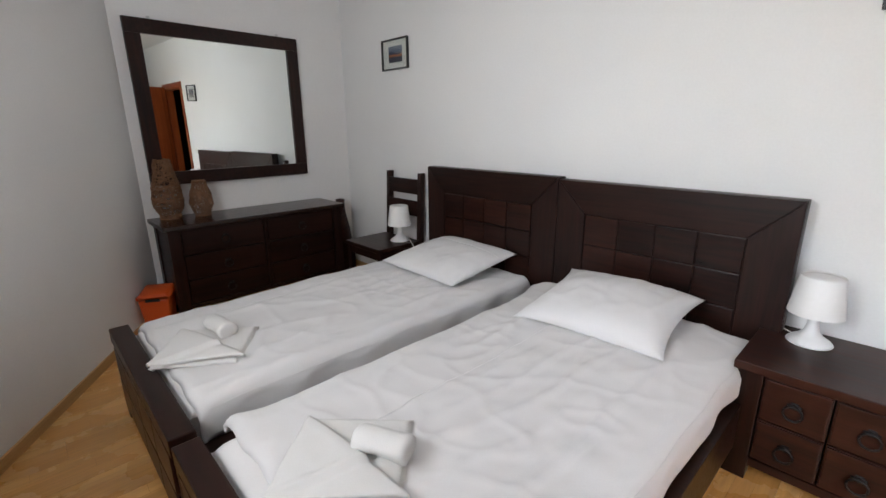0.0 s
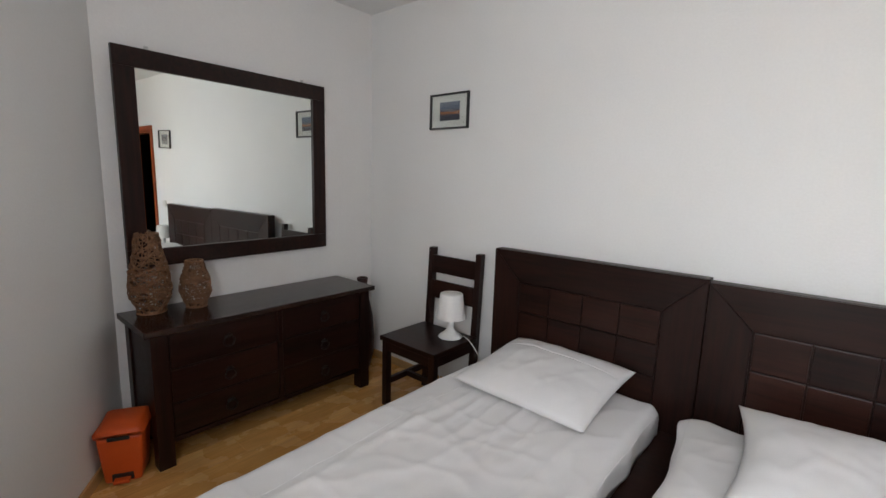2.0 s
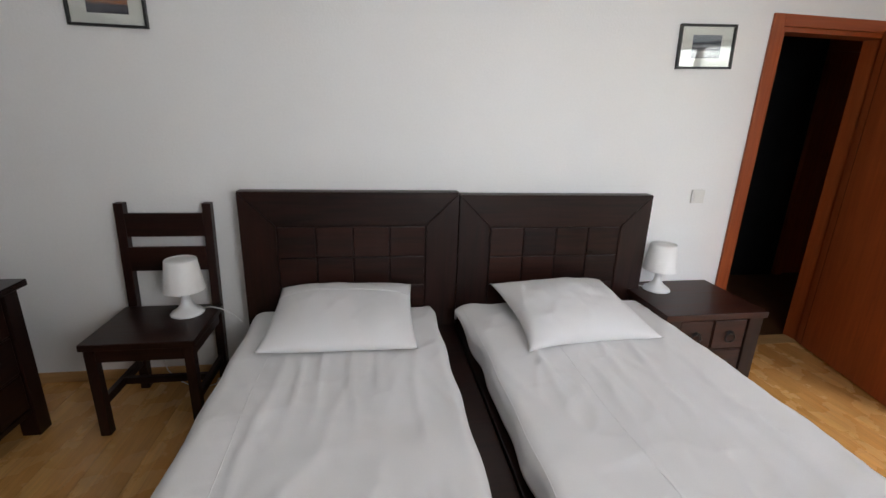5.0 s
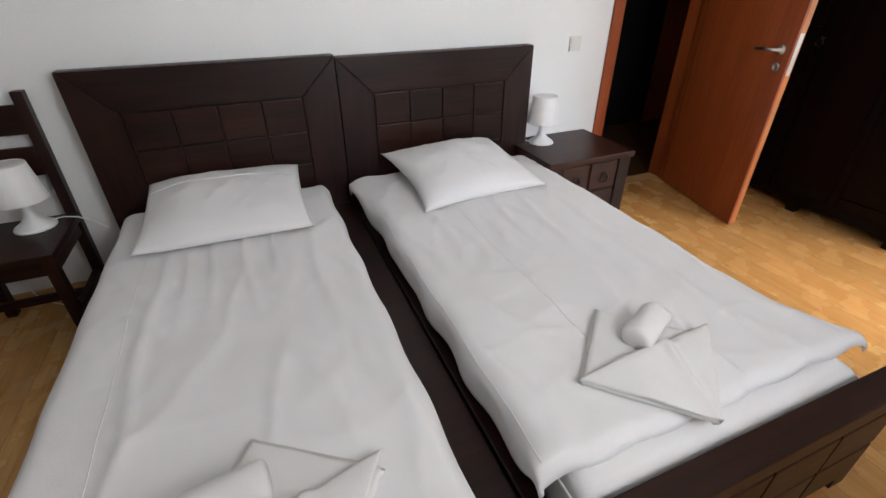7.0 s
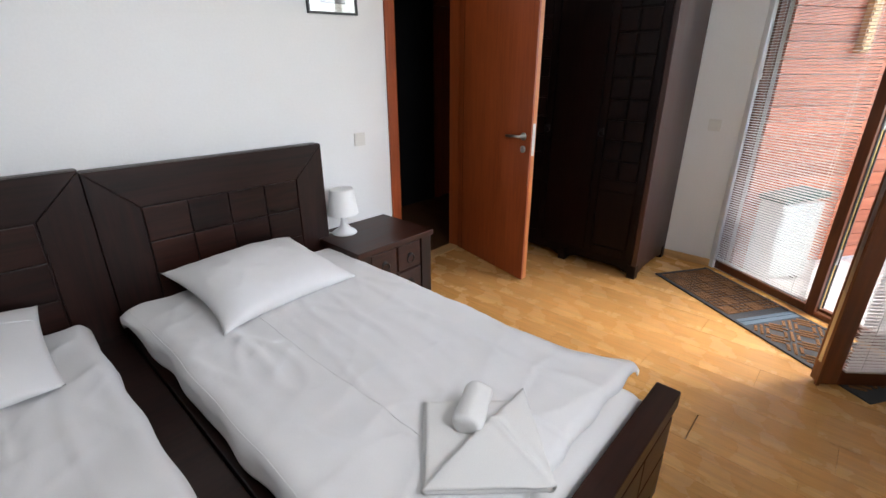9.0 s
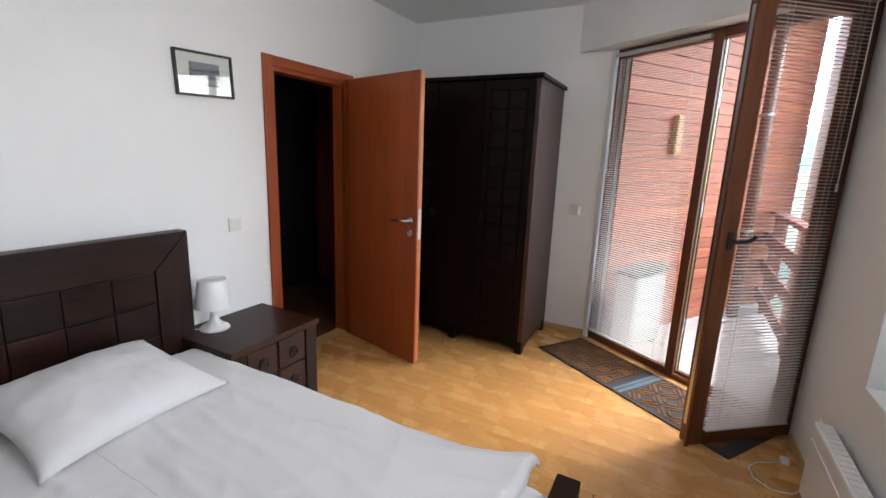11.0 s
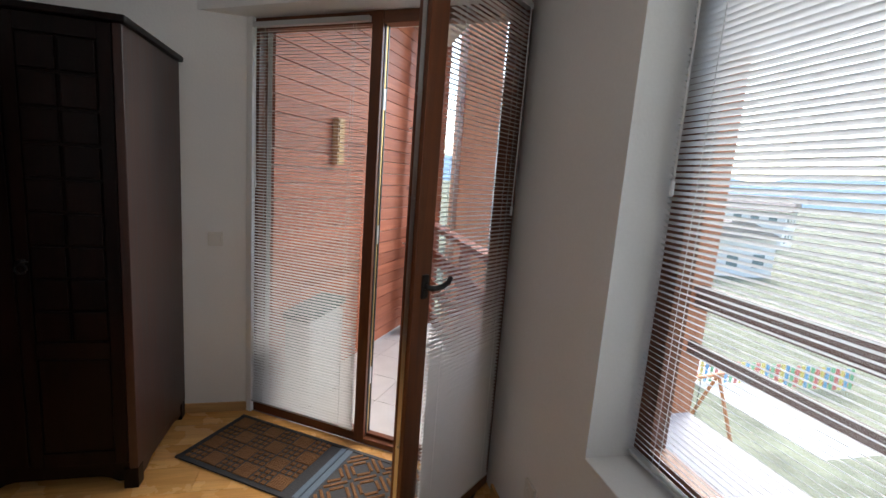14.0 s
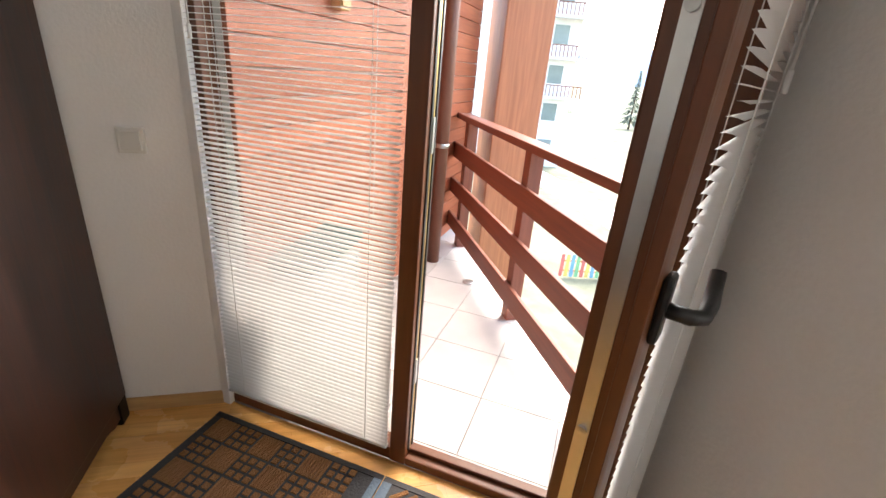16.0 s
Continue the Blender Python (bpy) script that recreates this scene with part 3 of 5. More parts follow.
blind(pose(-0.575, WY + 0.022, 0, 0, 0, 180), 0.76, WZ0 + 0.035, WZ1 - 0.005, -33, "white venetian blind lowered with open slats at the window")


# ---------------------------------------------------------------- beds
def headboard_parts(bed, w, H):
    """Mitred border round a grid of raised square panels; local x across, front at y=0 facing -y."""
    b0 = 0.178
    part("headboard", boxes((0, w, 0.012, 0.075, 0.05, H, 0.004)), M_DARK, bed)
    # mitred border boards
    top = prism([(0.002, H - 0.002), (w - 0.002, H - 0.002), (w - b0, H - b0), (b0, H - b0)], 0.0, 0.014)
    left = prism([(0.002, H - 0.006), (b0 - 0.003, H - b0 - 0.003), (b0 - 0.003, 0.1), (0.002, 0.1)], 0.0, 0.014)
    right = prism([(w - 0.002, H - 0.006), (w - 0.002, 0.1), (w - b0 + 0.003, 0.1), (w - b0 + 0.003, H - b0 - 0.003)], 0.0, 0.014)
    for bm, mat in ((top, M_DARK), (left, M_DARKV), (right, M_DARKV)):
        bmesh.ops.rotate(bm, verts=bm.verts[:], matrix=Matrix.Rotation(radians(90), 3, "X"))
        bmesh.ops.translate(bm, verts=bm.verts[:], vec=(0, 0.014, 0))
        edges = [e for e in bm.edges if abs(e.verts[0].co.y) < 1e-5 and abs(e.verts[1].co.y) < 1e-5]
        bmesh.ops.bevel(bm, geom=edges, offset=0.0016, segments=1, affect="EDGES")
        part("border_board", bm, mat, bed)
    cw, ch = (w - 2 * b0 - 0.004) / 4, 0.166
    for r in range(3):
        for c in range(4):
            x0, z1 = b0 + 0.002 + c * cw, H - b0 - 0.004 - r * ch
            bm = boxes((x0 + 0.0035, x0 + cw - 0.0035, 0.001, 0.013, z1 - ch + 0.0035, z1 - 0.0035, 0.003))
            part("panel", bm, M_PANEL, bed)


def bed_frame(x0, x1, label, wide, high):
    w = x1 - x0
    bed = thing("bed", pose(x0, 2.375, 0), label, "bed", "two single beds side by side")
    headboard_parts(bed, w, high)
    yf = 0.32 - 2.375
    part("footboard", boxes((0.03, w - 0.02, yf + 0.012, yf + 0.075, 0.05, 0.40, 0.004)), M_DARK, bed)
    part("footboard_cap", boxes((0.022, w - 0.012, yf + 0.0, yf + 0.08, 0.385, 0.45, 0.006)), M_DARK, bed)
    n = 4
    for c in range(n):
        a = 0.06 + c * (w - 0.11) / n
        bb = 0.06 + (c + 1) * (w - 0.11) / n
        for z0, z1 in ((0.22, 0.375), (0.065, 0.215)):
            part("panel", boxes((a + 0.004, bb - 0.004, yf + 0.001, yf + 0.013, z0 + 0.003, z1 - 0.003, 0.004)), M_DARKR, bed)
    part("side_rail", boxes((0.035 if wide else 0.004, 0.085 if wide else 0.06, yf + 0.075, 0.012, 0.12, 0.31, 0.004)), M_DARK, bed)
    part("side_rail", boxes((w - 0.135 if wide else w - 0.085, w - 0.004 if wide else w - 0.03, yf + 0.075, 0.012, 0.12, 0.31, 0.004)), M_DARK, bed)
    part("slat_base", boxes((0.085, w - 0.085, yf + 0.09, 0.0, 0.16, 0.20)), M_SKIRT, bed)
    for lx in (0.03, w - 0.10):
        part("leg", boxes((lx, lx + 0.07, yf + 0.005, yf + 0.075, 0, 0.06, 0.004)), M_DARK, bed)
        part("leg", boxes((lx, lx + 0.07, 0.012, 0.075, 0, 0.06, 0.004)), M_DARK, bed)
    return bed


bed_frame(-2.560, -1.437, "dark-stained wooden single bed with a panelled headboard, beside the chair", True, 1.075)
bed_frame(-1.4365, -0.312, "dark-stained wooden single bed with a panelled headboard, beside the nightstand", False, 1.063)


def fbm(x, y, s, o):
    return noise.fractal(Vector((x * s + o, y * s, o * 0.7)), 1.0, 2.0, 3)


def sheet(nx, ny, fn, thick=0.0):
    bm = bmesh.new()
    g = [[bm.verts.new(fn(i / nx, j / ny)) for i in range(nx + 1)] for j in range(ny + 1)]
    for j in range(ny):
        for i in range(nx):
            bm.faces.new((g[j][i], g[j][i + 1], g[j + 1][i + 1], g[j + 1][i]))
    if thick:
        bmesh.ops.recalc_face_normals(bm, faces=bm.faces[:])
        bmesh.ops.solidify(bm, geom=bm.faces[:], thickness=thick)
    return bm


def soft_block(x0, x1, y0, y1, z0, z1, r, nx=40, ny=60, wob=0.004, seed=0.0, amp=1.0):
    """A cushion-like slab: flat underside, rounded top edges, uneven surface."""
    bm = bmesh.new()
    def pt(u, v):
        # inset follows a rounded edge
        x = x0 + u * (x1 - x0)
        y = y0 + v * (y1 - y0)
        dx = min(x - x0, x1 - x)
        dy = min(y - y0, y1 - y)
        def rise(d):
            if d >= r:
                return 1.0
            return math.sqrt(max(0.0, 1 - (1 - d / r) ** 2))
        h = min(1.0, rise(dx) * rise(dy))
        z = z1 - (1 - h) * min(r, z1 - z0) + wob * amp * fbm(x, y, 3.0, seed) * h
        return (x, y, z)
    us = [0, 0.006, 0.015, 0.03, 0.05] + [0.05 + 0.9 * i / nx for i in range(1, nx)] + [0.95, 0.97, 0.985, 0.994, 1]
    vs = [0, 0.004, 0.009, 0.018, 0.03] + [0.03 + 0.94 * j / ny for j in range(1, ny)] + [0.97, 0.982, 0.991, 0.996, 1]
    g = [[bm.verts.new(pt(u, v)) for u in us] for v in vs]
    for j in range(len(vs) - 1):
        for i in range(len(us) - 1):
            bm.faces.new((g[j][i], g[j][i + 1], g[j + 1][i + 1], g[j + 1][i]))
    rim = [g[0][i] for i in range(len(us))] + [g[j][-1] for j in range(1, len(vs))] + [g[-1][i] for i in range(len(us) - 2, -1, -1)] + [g[j][0] for j in range(len(vs) - 2, 0, -1)]
    low = [bm.verts.new((v.co.x, v.co.y, z0)) for v in rim]
    k = len(rim)
    for i in range(k):
        bm.faces.new((rim[i], rim[(i + 1) % k], low[(i + 1) % k], low[i]))
    bm.faces.new(low)
    return bm


def duvet(x0, x1, y0, y1, z, drop, folds, seed, name, label, lift=0.0, hem=0.012, flares=()):
    """A cotton cover lying over the mattress, its sides hanging, with creases and soft puffs."""
    nx, ny = 90, 150
    wx = x1 - x0
    half = wx / 2 + drop
    def f(u, v):
        s = (u - 0.5) * 2 * half             # distance across along the cloth
        y = y0 + v * (y1 - y0)
        flat = wx / 2 - 0.035
        a = abs(s)
        sg = 1 if s > 0 else -1
        if a <= flat:
            x, dz = a, 0.0
        else:
            q = (a - flat) / 0.055
            if q < 1.5708:
                x, dz = flat + 0.055 * math.sin(q), -0.055 * (1 - math.cos(q))
            else:
                x, dz = flat + 0.055 + 0.004 * math.sin(y * 23 + seed), -0.055 - (a - flat - 0.055 * 1.5708)
        for side, yc, reach, out in flares:
            if side == sg and a > flat:
                k = math.exp(-((y - yc) / reach) ** 2)
                dz *= 1 - 0.72 * k
                x += k * out * min(1.0, (a - flat) / 0.09)
        x = (x0 + x1) / 2 + sg * x
        top = 1.0 if a <= flat else max(0.0, 1 - (a - flat) / 0.08)
        rid = 1 - 2.4 * abs(noise.noise(Vector((x * 5.5 + seed, y * 2.0 + 0.8 * x, seed))))
        rid2 = 1 - 2.4 * abs(noise.noise(Vector((x * 3.0 - 2.5 * y, y * 4.5 + seed, seed + 3))))
        w = 0.012 * fbm(x, y, 2.4, seed) + 0.005 * fbm(x, y * 0.7, 6.5, seed + 5) + 0.0080 * max(0.0, rid) ** 4 + 0.0045 * max(0.0, rid2) ** 5
        for fx, fy0, fy1, amp, wid, slant in folds:
            if fy0 < y < fy1:
                k = math.sin(math.pi * (y - fy0) / (fy1 - fy0))
                dxx = (x - fx - slant * (y - fy0) + 0.012 * math.sin(y * 9 + fx * 7)) / wid
                w += amp * k * math.exp(-dxx * dxx)
        zz = z + dz + w * (0.35 + 0.65 * top) + lift * math.sin(math.pi * min(1, max(0, u))) ** 0.6 * 1.0
        endd = min(y - y0, y1 - y)
        if endd < 0.04:
            zz -= 0.03 * (1 - endd / 0.04) ** 2
        if a > flat + 0.03:
            x += sg * 0.006 * math.sin(y * 17 + seed * 3) * min(1.0, (a - flat) / 0.1)
        return (x, y + 0.004 * math.sin(x * 31), zz)
    bm = sheet(nx, ny, f, hem)
    ob = solid(name, bm, M_LINEN, label, "bedding", "bed covers", smooth=True)
    for u in (0.245 if seed < 4 else 0.36, 0.09, 0.91):
        pts = [Vector(f(u, 0.02 + 0.96 * k / 60)) + Vector((0, 0, 0.0002)) for k in range(61)]
        part("stitched_seam", tube(pts, 0.0016, 5), M_LINEN, ob, "", True)
    return ob


folds_l = [(-2.30, 0.6, 2.0, 0.010, 0.018, 0.03), (-2.12, 1.3, 2.1, 0.011, 0.014, 0.05), (-1.97, 1.25, 2.05, 0.010, 0.013, -0.03), (-1.86, 1.45, 2.0, 0.009, 0.012, -0.06),
           (-1.72, 1.1, 2.0, 0.008, 0.02, -0.02), (-1.74, 0.7, 1.7, 0.004, 0.006, 0.0), (-2.2, 1.5, 2.0, 0.008, 0.012, 0.07), (-1.6, 0.5, 1.5, 0.008, 0.03, 0.0)]
folds_r = [(-1.10, 0.6, 2.0, 0.006, 0.008, 0.12), (-0.95, 0.9, 2.1, 0.010, 0.018, 0.10), (-0.78, 1.1, 2.05, 0.009, 0.016, 0.06), (-0.62, 0.5, 1.5, 0.009, 0.02, 0.05),
           (-1.22, 1.2, 2.1, 0.010, 0.02, 0.06), (-0.55, 1.0, 2.0, 0.008, 0.02, -0.04), (-0.9, 0.45, 1.1, 0.008, 0.025, 0.08)]
for x0, x1, seed in ((-2.475, -1.600, 3.1), (-1.365, -0.402, 8.4)):
    mt = solid("mattress", soft_block(x0, x1, 0.41, 2.365, 0.2005, 0.445, 0.05, seed=seed), M_LINEN, "white sheeted mattress on the dark wooden bed", "mattress", "mattresses", smooth=True)
    part("piping", tube([(x0 - 0.002, 0.412, 0.40), (x1 + 0.002, 0.412, 0.40), (x1 + 0.002, 2.363, 0.40), (x0 - 0.002, 2.363, 0.40)], 0.004, 6, closed=True), M_LINEN, mt)
    part("piping", tube([(x0 - 0.002, 0.412, 0.24), (x1 + 0.002, 0.412, 0.24), (x1 + 0.002, 2.363, 0.24), (x0 - 0.002, 2.363, 0.24)], 0.004, 6, closed=True), M_LINEN, mt)
duvet(-2.487, -1.588, 0.43, 2.33, 0.465, 0.14, folds_l, 2.3, "bed_cover", "rumpled white cotton duvet cover spread over the mattress beside the chair")
duvet(-1.395, -0.385, 0.475, 2.30, 0.475, 0.125, folds_r, 6.1, "bed_cover", "creased white cotton duvet cover over the mattress beside the nightstand", flares=((1, 0.475, 0.17, 0.085), (-1, 2.2, 0.15, 0.05), (-1, 0.475, 0.08, 0.02)))


def pillow(m, w, d, h, seed, label, crumple=1.0, pinch=0.12, hem=False):
    bm = bmesh.new()
    n = 44
    def z_of(u, v):
        a = max(0.0, 1 - abs(2 * u - 1) ** 2.6)
        b = max(0.0, 1 - abs(2 * v - 1) ** 2.6)
        return (a * b) ** 0.55
    def ear(u, v):
        cu, cv = 2 * u - 1, 2 * v - 1
        s = 1 - pinch * (1 - abs(cv) ** 2) * abs(cu) ** 3
        t = 1 - pinch * (1 - abs(cu) ** 2) * abs(cv) ** 3
        return cu * s * w / 2, cv * t * d / 2
    sides = []
    for sg in (1, -1):
        g = []
        for j in range(n + 1):
            row = []
            for i in range(n + 1):
                u, v = i / n, j / n
                x, y = ear(u, v)
                hh = z_of(u, v)
                wr = crumple * hh * (0.013 * fbm(x, y, 5.0, seed) + 0.006 * fbm(x + 0.4 * y, y * 0.4, 12.0, seed + 2) + 0.006 * max(0.0, 1 - 2.6 * abs(noise.noise(Vector((x * 7 + seed, y * 5 - 3 * x, seed))))) ** 3)
                z = h * 0.62 * hh + wr if sg > 0 else -h * 0.38 * hh
                z += 0.012 * (abs(2 * u - 1) ** 4) * (abs(2 * v - 1) ** 4) * math.sin(seed + 5 * round(u) + 3 * round(v))
                row.append(bm.verts.new((x, y, z)))
            g.append(row)
        for j in range(n):
            for i in range(n):
                bm.faces.new((g[j][i], g[j][i + 1], g[j + 1][i + 1], g[j + 1][i]))
    bmesh.ops.remove_doubles(bm, verts=bm.verts[:], dist=0.0004)
    seams = []
    if hem:
        bm.verts.ensure_lookup_table()
        line = [v.co.copy() for v in bm.verts if v.co.z > 0.001 and abs(v.co.y - d * 0.23) < d / n * 0.55]
        line.sort(key=lambda c: c.x)
        keep = [line[0]]
        for c in line[1:]:
            if c.x - keep[-1].x > w / n * 0.6:
                keep.append(c)
        seams.append([c + Vector((0, 0, 0.001)) for c in keep])
    ob = solid("pillow", bm, M_LINEN, label, "pillow", "pillows", m=m, smooth=True)
    for line in seams:
        part("hem", tube(line, 0.0028, 6), M_LINEN, ob, "", True)
    return ob


pillow(pose(-2.04, 2.08, 0.533, 8, 0, -1.5), 0.68, 0.58, 0.115, 1.7, "flat white cotton pillow lying against the headboard", 0.8, 0.045, True)
pillow(pose(-0.915, 2.025, 0.540, 8, 0, 3.5), 0.67, 0.58, 0.145, 4.2, "plump white cotton pillow resting against the headboard", 1.15)


# folded towels on each bed
def towel_set(m, spin, rolled):
    """A square terry towel lying cornerwise, one half folded over as a pocket, with a small rolled towel tucked in."""
    q = 0.228
    def base(u, v):
        x, y = (u - v) * q, (u + v - 1) * q
        e = min(u, 1 - u, v, 1 - v)
        return (x, y, 0.022 + 0.003 * fbm(x, y, 9, spin) - 0.012 * max(0.0, 1 - e / 0.04) ** 2)
    big = solid("folded_towel", sheet(36, 36, base, 0.02), M_TOWEL, "white terry towel folded into a square pocket, on the bed", "towel", "towels on the beds", m=m, smooth=True)
    def layer(u, v):
        x, y = (u - v) * q * 0.97, (u + v - 1) * q * 0.97 + 0.012
        return (x, y, 0.012 + 0.001 * fbm(x, y, 8, spin + 9))
    part("under_layer", sheet(10, 10, layer, 0.012), M_TOWEL, big, "", True)
    def pocket(u, v):
        l, r, b = Vector((-q - 0.004, 0.004)), Vector((q + 0.012, 0.03)), Vector((0.0, -q - 0.004))
        p = (l * (1 - u) + r * u) * (1 - v) + b * v
        crease = 0.010 * math.exp(-((p.x - 0.055 - 0.25 * p.y) / 0.012) ** 2) - 0.008 * math.exp(-((p.x - 0.085 - 0.3 * p.y) / 0.02) ** 2)
        rise = 0.022 * (1 - v) * math.sin(math.pi * u) ** 0.7 + 0.014 * max(0.0, u - 0.8) / 0.2 * (1 - v)
        edge = min(1.0, v * 9 + 0.25)
        return (p.x, p.y, 0.030 + rise + crease * (1 - v * 0.6) + 0.003 * fbm(p.x, p.y, 12, spin + 4) - 0.008 * (1 - edge))
    flap = sheet(44, 30, pocket, 0.014)
    bmesh.ops.remove_doubles(flap, verts=flap.verts[:], dist=0.0005)
    part("turned_corner", flap, M_TOWEL, big, "", True)
    r = [(0.0, 0.002), (0.03, 0.0), (0.041, 0.006)] + [(0.044 + 0.0015 * math.sin(7 * k), 0.012 + 0.014 * k) for k in range(11)] + [(0.041, 0.163), (0.03, 0.168), (0.0, 0.166)]
    roll = lathe(r, 32)
    for v in roll.verts:
        ang = math.atan2(v.co.y, v.co.x)
        v.co.x *= 0.78
        v.co += Vector((0.003 * math.sin(3 * ang + v.co.z * 22), 0.003 * math.cos(2 * ang + v.co.z * 17), 0.0))
    rm = m @ rolled
    solid("rolled_towel", roll, M_TOWEL, "small rolled white terry towel tucked into the folded one", "towel", "towels on the beds", m=rm, smooth=True)


towel_set(pose(-0.975, 0.652, 0.474, 0, 0, -1), 1.3, pose(-0.02, 0.047, 0.048, 0, 90, 24))
towel_set(pose(-1.96, 0.590, 0.466, 0, 0, 10), 5.2, pose(-0.155, 0.105, 0.046, 0, 90, -6))


# ---------------------------------------------------------------- dark furniture
def pull(parent, x, y, z, r=0.028):
    """Iron ring pull on a small stud, on a front facing -y."""
    bm = ring(x, y - 0.012, z - 0.014, r, 0.0045)
    tube([(x, y + 0.002, z + 0.012), (x, y - 0.012, z + 0.012)], 0.009, 8, bm)
    box(bm, x - 0.012, x + 0.012, y - 0.004, y, z, z + 0.026, 0.002)
    tube([(x - 0.022, y - 0.004, z + 0.014), (x + 0.022, y - 0.004, z + 0.014)], 0.0035, 6, bm)
    part("ring_pull", bm, M_BLACK, parent, "black iron ring pull", True)


def drawer(parent, x0, x1, y, z0, z1, mat, cells=1, ringed=True):
    d = part("drawer", boxes((x0, x1, y, y + 0.3, z0, z1, 0.002)), mat, parent)
    cw = (x1 - x0) / cells
    for c in range(cells):
        part("front_panel", boxes((x0 + c * cw + 0.004, x0 + (c + 1) * cw - 0.004, y - 0.009, y + 0.001, z0 + 0.004, z1 - 0.004, 0.004)), mat, d)
    if ringed:
        pull(d, (x0 + x1) / 2, y - 0.009, (z0 + z1) / 2)


# nightstand, front towards -y
ns = thing("nightstand", pose(-0.375, 2.0, 0), "dark reddish wooden nightstand with four drawers and iron ring pulls", "nightstand")
w, d, h = 0.58, 0.485, 0.497
part("top", boxes((-0.012, w + 0.012, -0.012, d, h - 0.035, h, 0.004)), M_DARKR, ns)
for lx in (0.0, w - 0.085):
    part("leg", boxes((lx, lx + 0.085, 0.0, 0.07, 0, h - 0.035, 0.004)), M_DARKV, ns)
    part("leg", boxes((lx, lx + 0.085, d - 0.07, d - 0.004, 0, h - 0.035, 0.004)), M_DARKV, ns)
part("side_panel", boxes((0.008, 0.028, 0.07, d - 0.07, 0.07, h - 0.035)), M_DARKR, ns)
part("side_panel", boxes((w - 0.028, w - 0.008, 0.07, d - 0.07, 0.07, h - 0.035)), M_DARKR, ns)
part("back_panel", boxes((0.085, w - 0.085, d - 0.02, d - 0.006, 0.07, h - 0.035)), M_DARKR, ns)
part("front_rail", boxes((0.085, w - 0.085, 0.010, 0.05, 0.06, 0.095, 0.002)), M_DARKR, ns)
mid = w / 2
for a, b in ((0.088, mid - 0.003), (mid + 0.003, w - 0.088)):
    drawer(ns, a, b, 0.014, 0.10, 0.272, M_DARKR)
    drawer(ns, a, b, 0.014, 0.278, 0.452, M_DARKR)

# dresser, front towards +x
dr = thing("dresser", pose(-3.415, 0.80, 0, 0, 0, 90), "long dark-stained wooden dresser with drawers and iron ring pulls", "dresser")
w, d, h = 1.32, 0.42, 0.728
part("top", boxes((-0.03, w + 0.03, -0.025, d, h - 0.03, h, 0.004)), M_POLISH, dr, "polished dark top")
for lx in (0.0, w - 0.075):
    part("leg", boxes((lx, lx + 0.075, 0.0, 0.075, 0, h - 0.03, 0.004)), M_DARKV, dr)
    part("leg", boxes((lx, lx + 0.075, d - 0.075, d - 0.003, 0, h - 0.03, 0.004)), M_DARKV, dr)
part("side_panel", boxes((0.01, 0.03, 0.075, d - 0.075, 0.13, h - 0.03)), M_DARK, dr)
part("side_panel", boxes((w - 0.03, w - 0.01, 0.075, d - 0.075, 0.13, h - 0.03)), M_DARK, dr)
part("back_panel", boxes((0.075, w - 0.075, d - 0.02, d - 0.005, 0.13, h - 0.03)), M_DARK, dr)
part("base_rail", boxes((0.075, w - 0.075, 0.012, 0.06, 0.12, 0.145, 0.002)), M_DARK, dr)
part("divider", boxes((w / 2 - 0.012, w / 2 + 0.012, 0.008, 0.06, 0.145, h - 0.03, 0.002)), M_DARK, dr)
for a, b in ((0.078, w / 2 - 0.014), (w / 2 + 0.014, w - 0.078)):
    zs = (0.148, 0.325, 0.505, 0.695)
    for z0, z1 in zip(zs, zs[1:]):
        drawer(dr, a, b, 0.018, z0 + 0.002, z1 - 0.002, M_DARK)

# wardrobe, front towards -x
wd = thing("wardrobe", pose(1.425, 2.285, 0, 0, 0, -90), "tall dark-stained wooden wardrobe with panelled doors", "wardrobe")
w, d, h = 1.205, 0.655, 2.06
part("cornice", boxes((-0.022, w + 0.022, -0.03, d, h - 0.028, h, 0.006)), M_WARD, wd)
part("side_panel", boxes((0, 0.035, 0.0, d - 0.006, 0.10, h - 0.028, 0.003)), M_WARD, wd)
part("side_panel", boxes((w - 0.035, w, 0.0, d - 0.006, 0.10, h - 0.028, 0.003)), M_SIDE, wd, "dark reddish side panel, its lit tone put into the colour")
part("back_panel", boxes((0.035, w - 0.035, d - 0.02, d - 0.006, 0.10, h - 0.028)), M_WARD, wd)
def arched_rail(length, lo, hi, y0, y1):
    """Apron whose underside rises in a flat arch between the feet."""
    bm = bmesh.new()
    n, foot = 14, 0.05
    under = [(0.0, lo)] + [(foot + (length - 2 * foot) * k / n, lo + (hi - lo) * 0.3 * min(1.0, math.sin(math.pi * k / n) * 2.2) ** 0.6) for k in range(n + 1)] + [(length, lo)]
    faces = [[bm.verts.new((x, y, z)) for x, z in under + [(length, hi), (0.0, hi)]] for y in (y0, y1)]
    bm.faces.new(faces[0])
    bm.faces.new(faces[1][::-1])
    k = len(faces[0])
    for i in range(k):
        bm.faces.new((faces[0][i], faces[1][i], faces[1][(i + 1) % k], faces[0][(i + 1) % k]))
    return bm


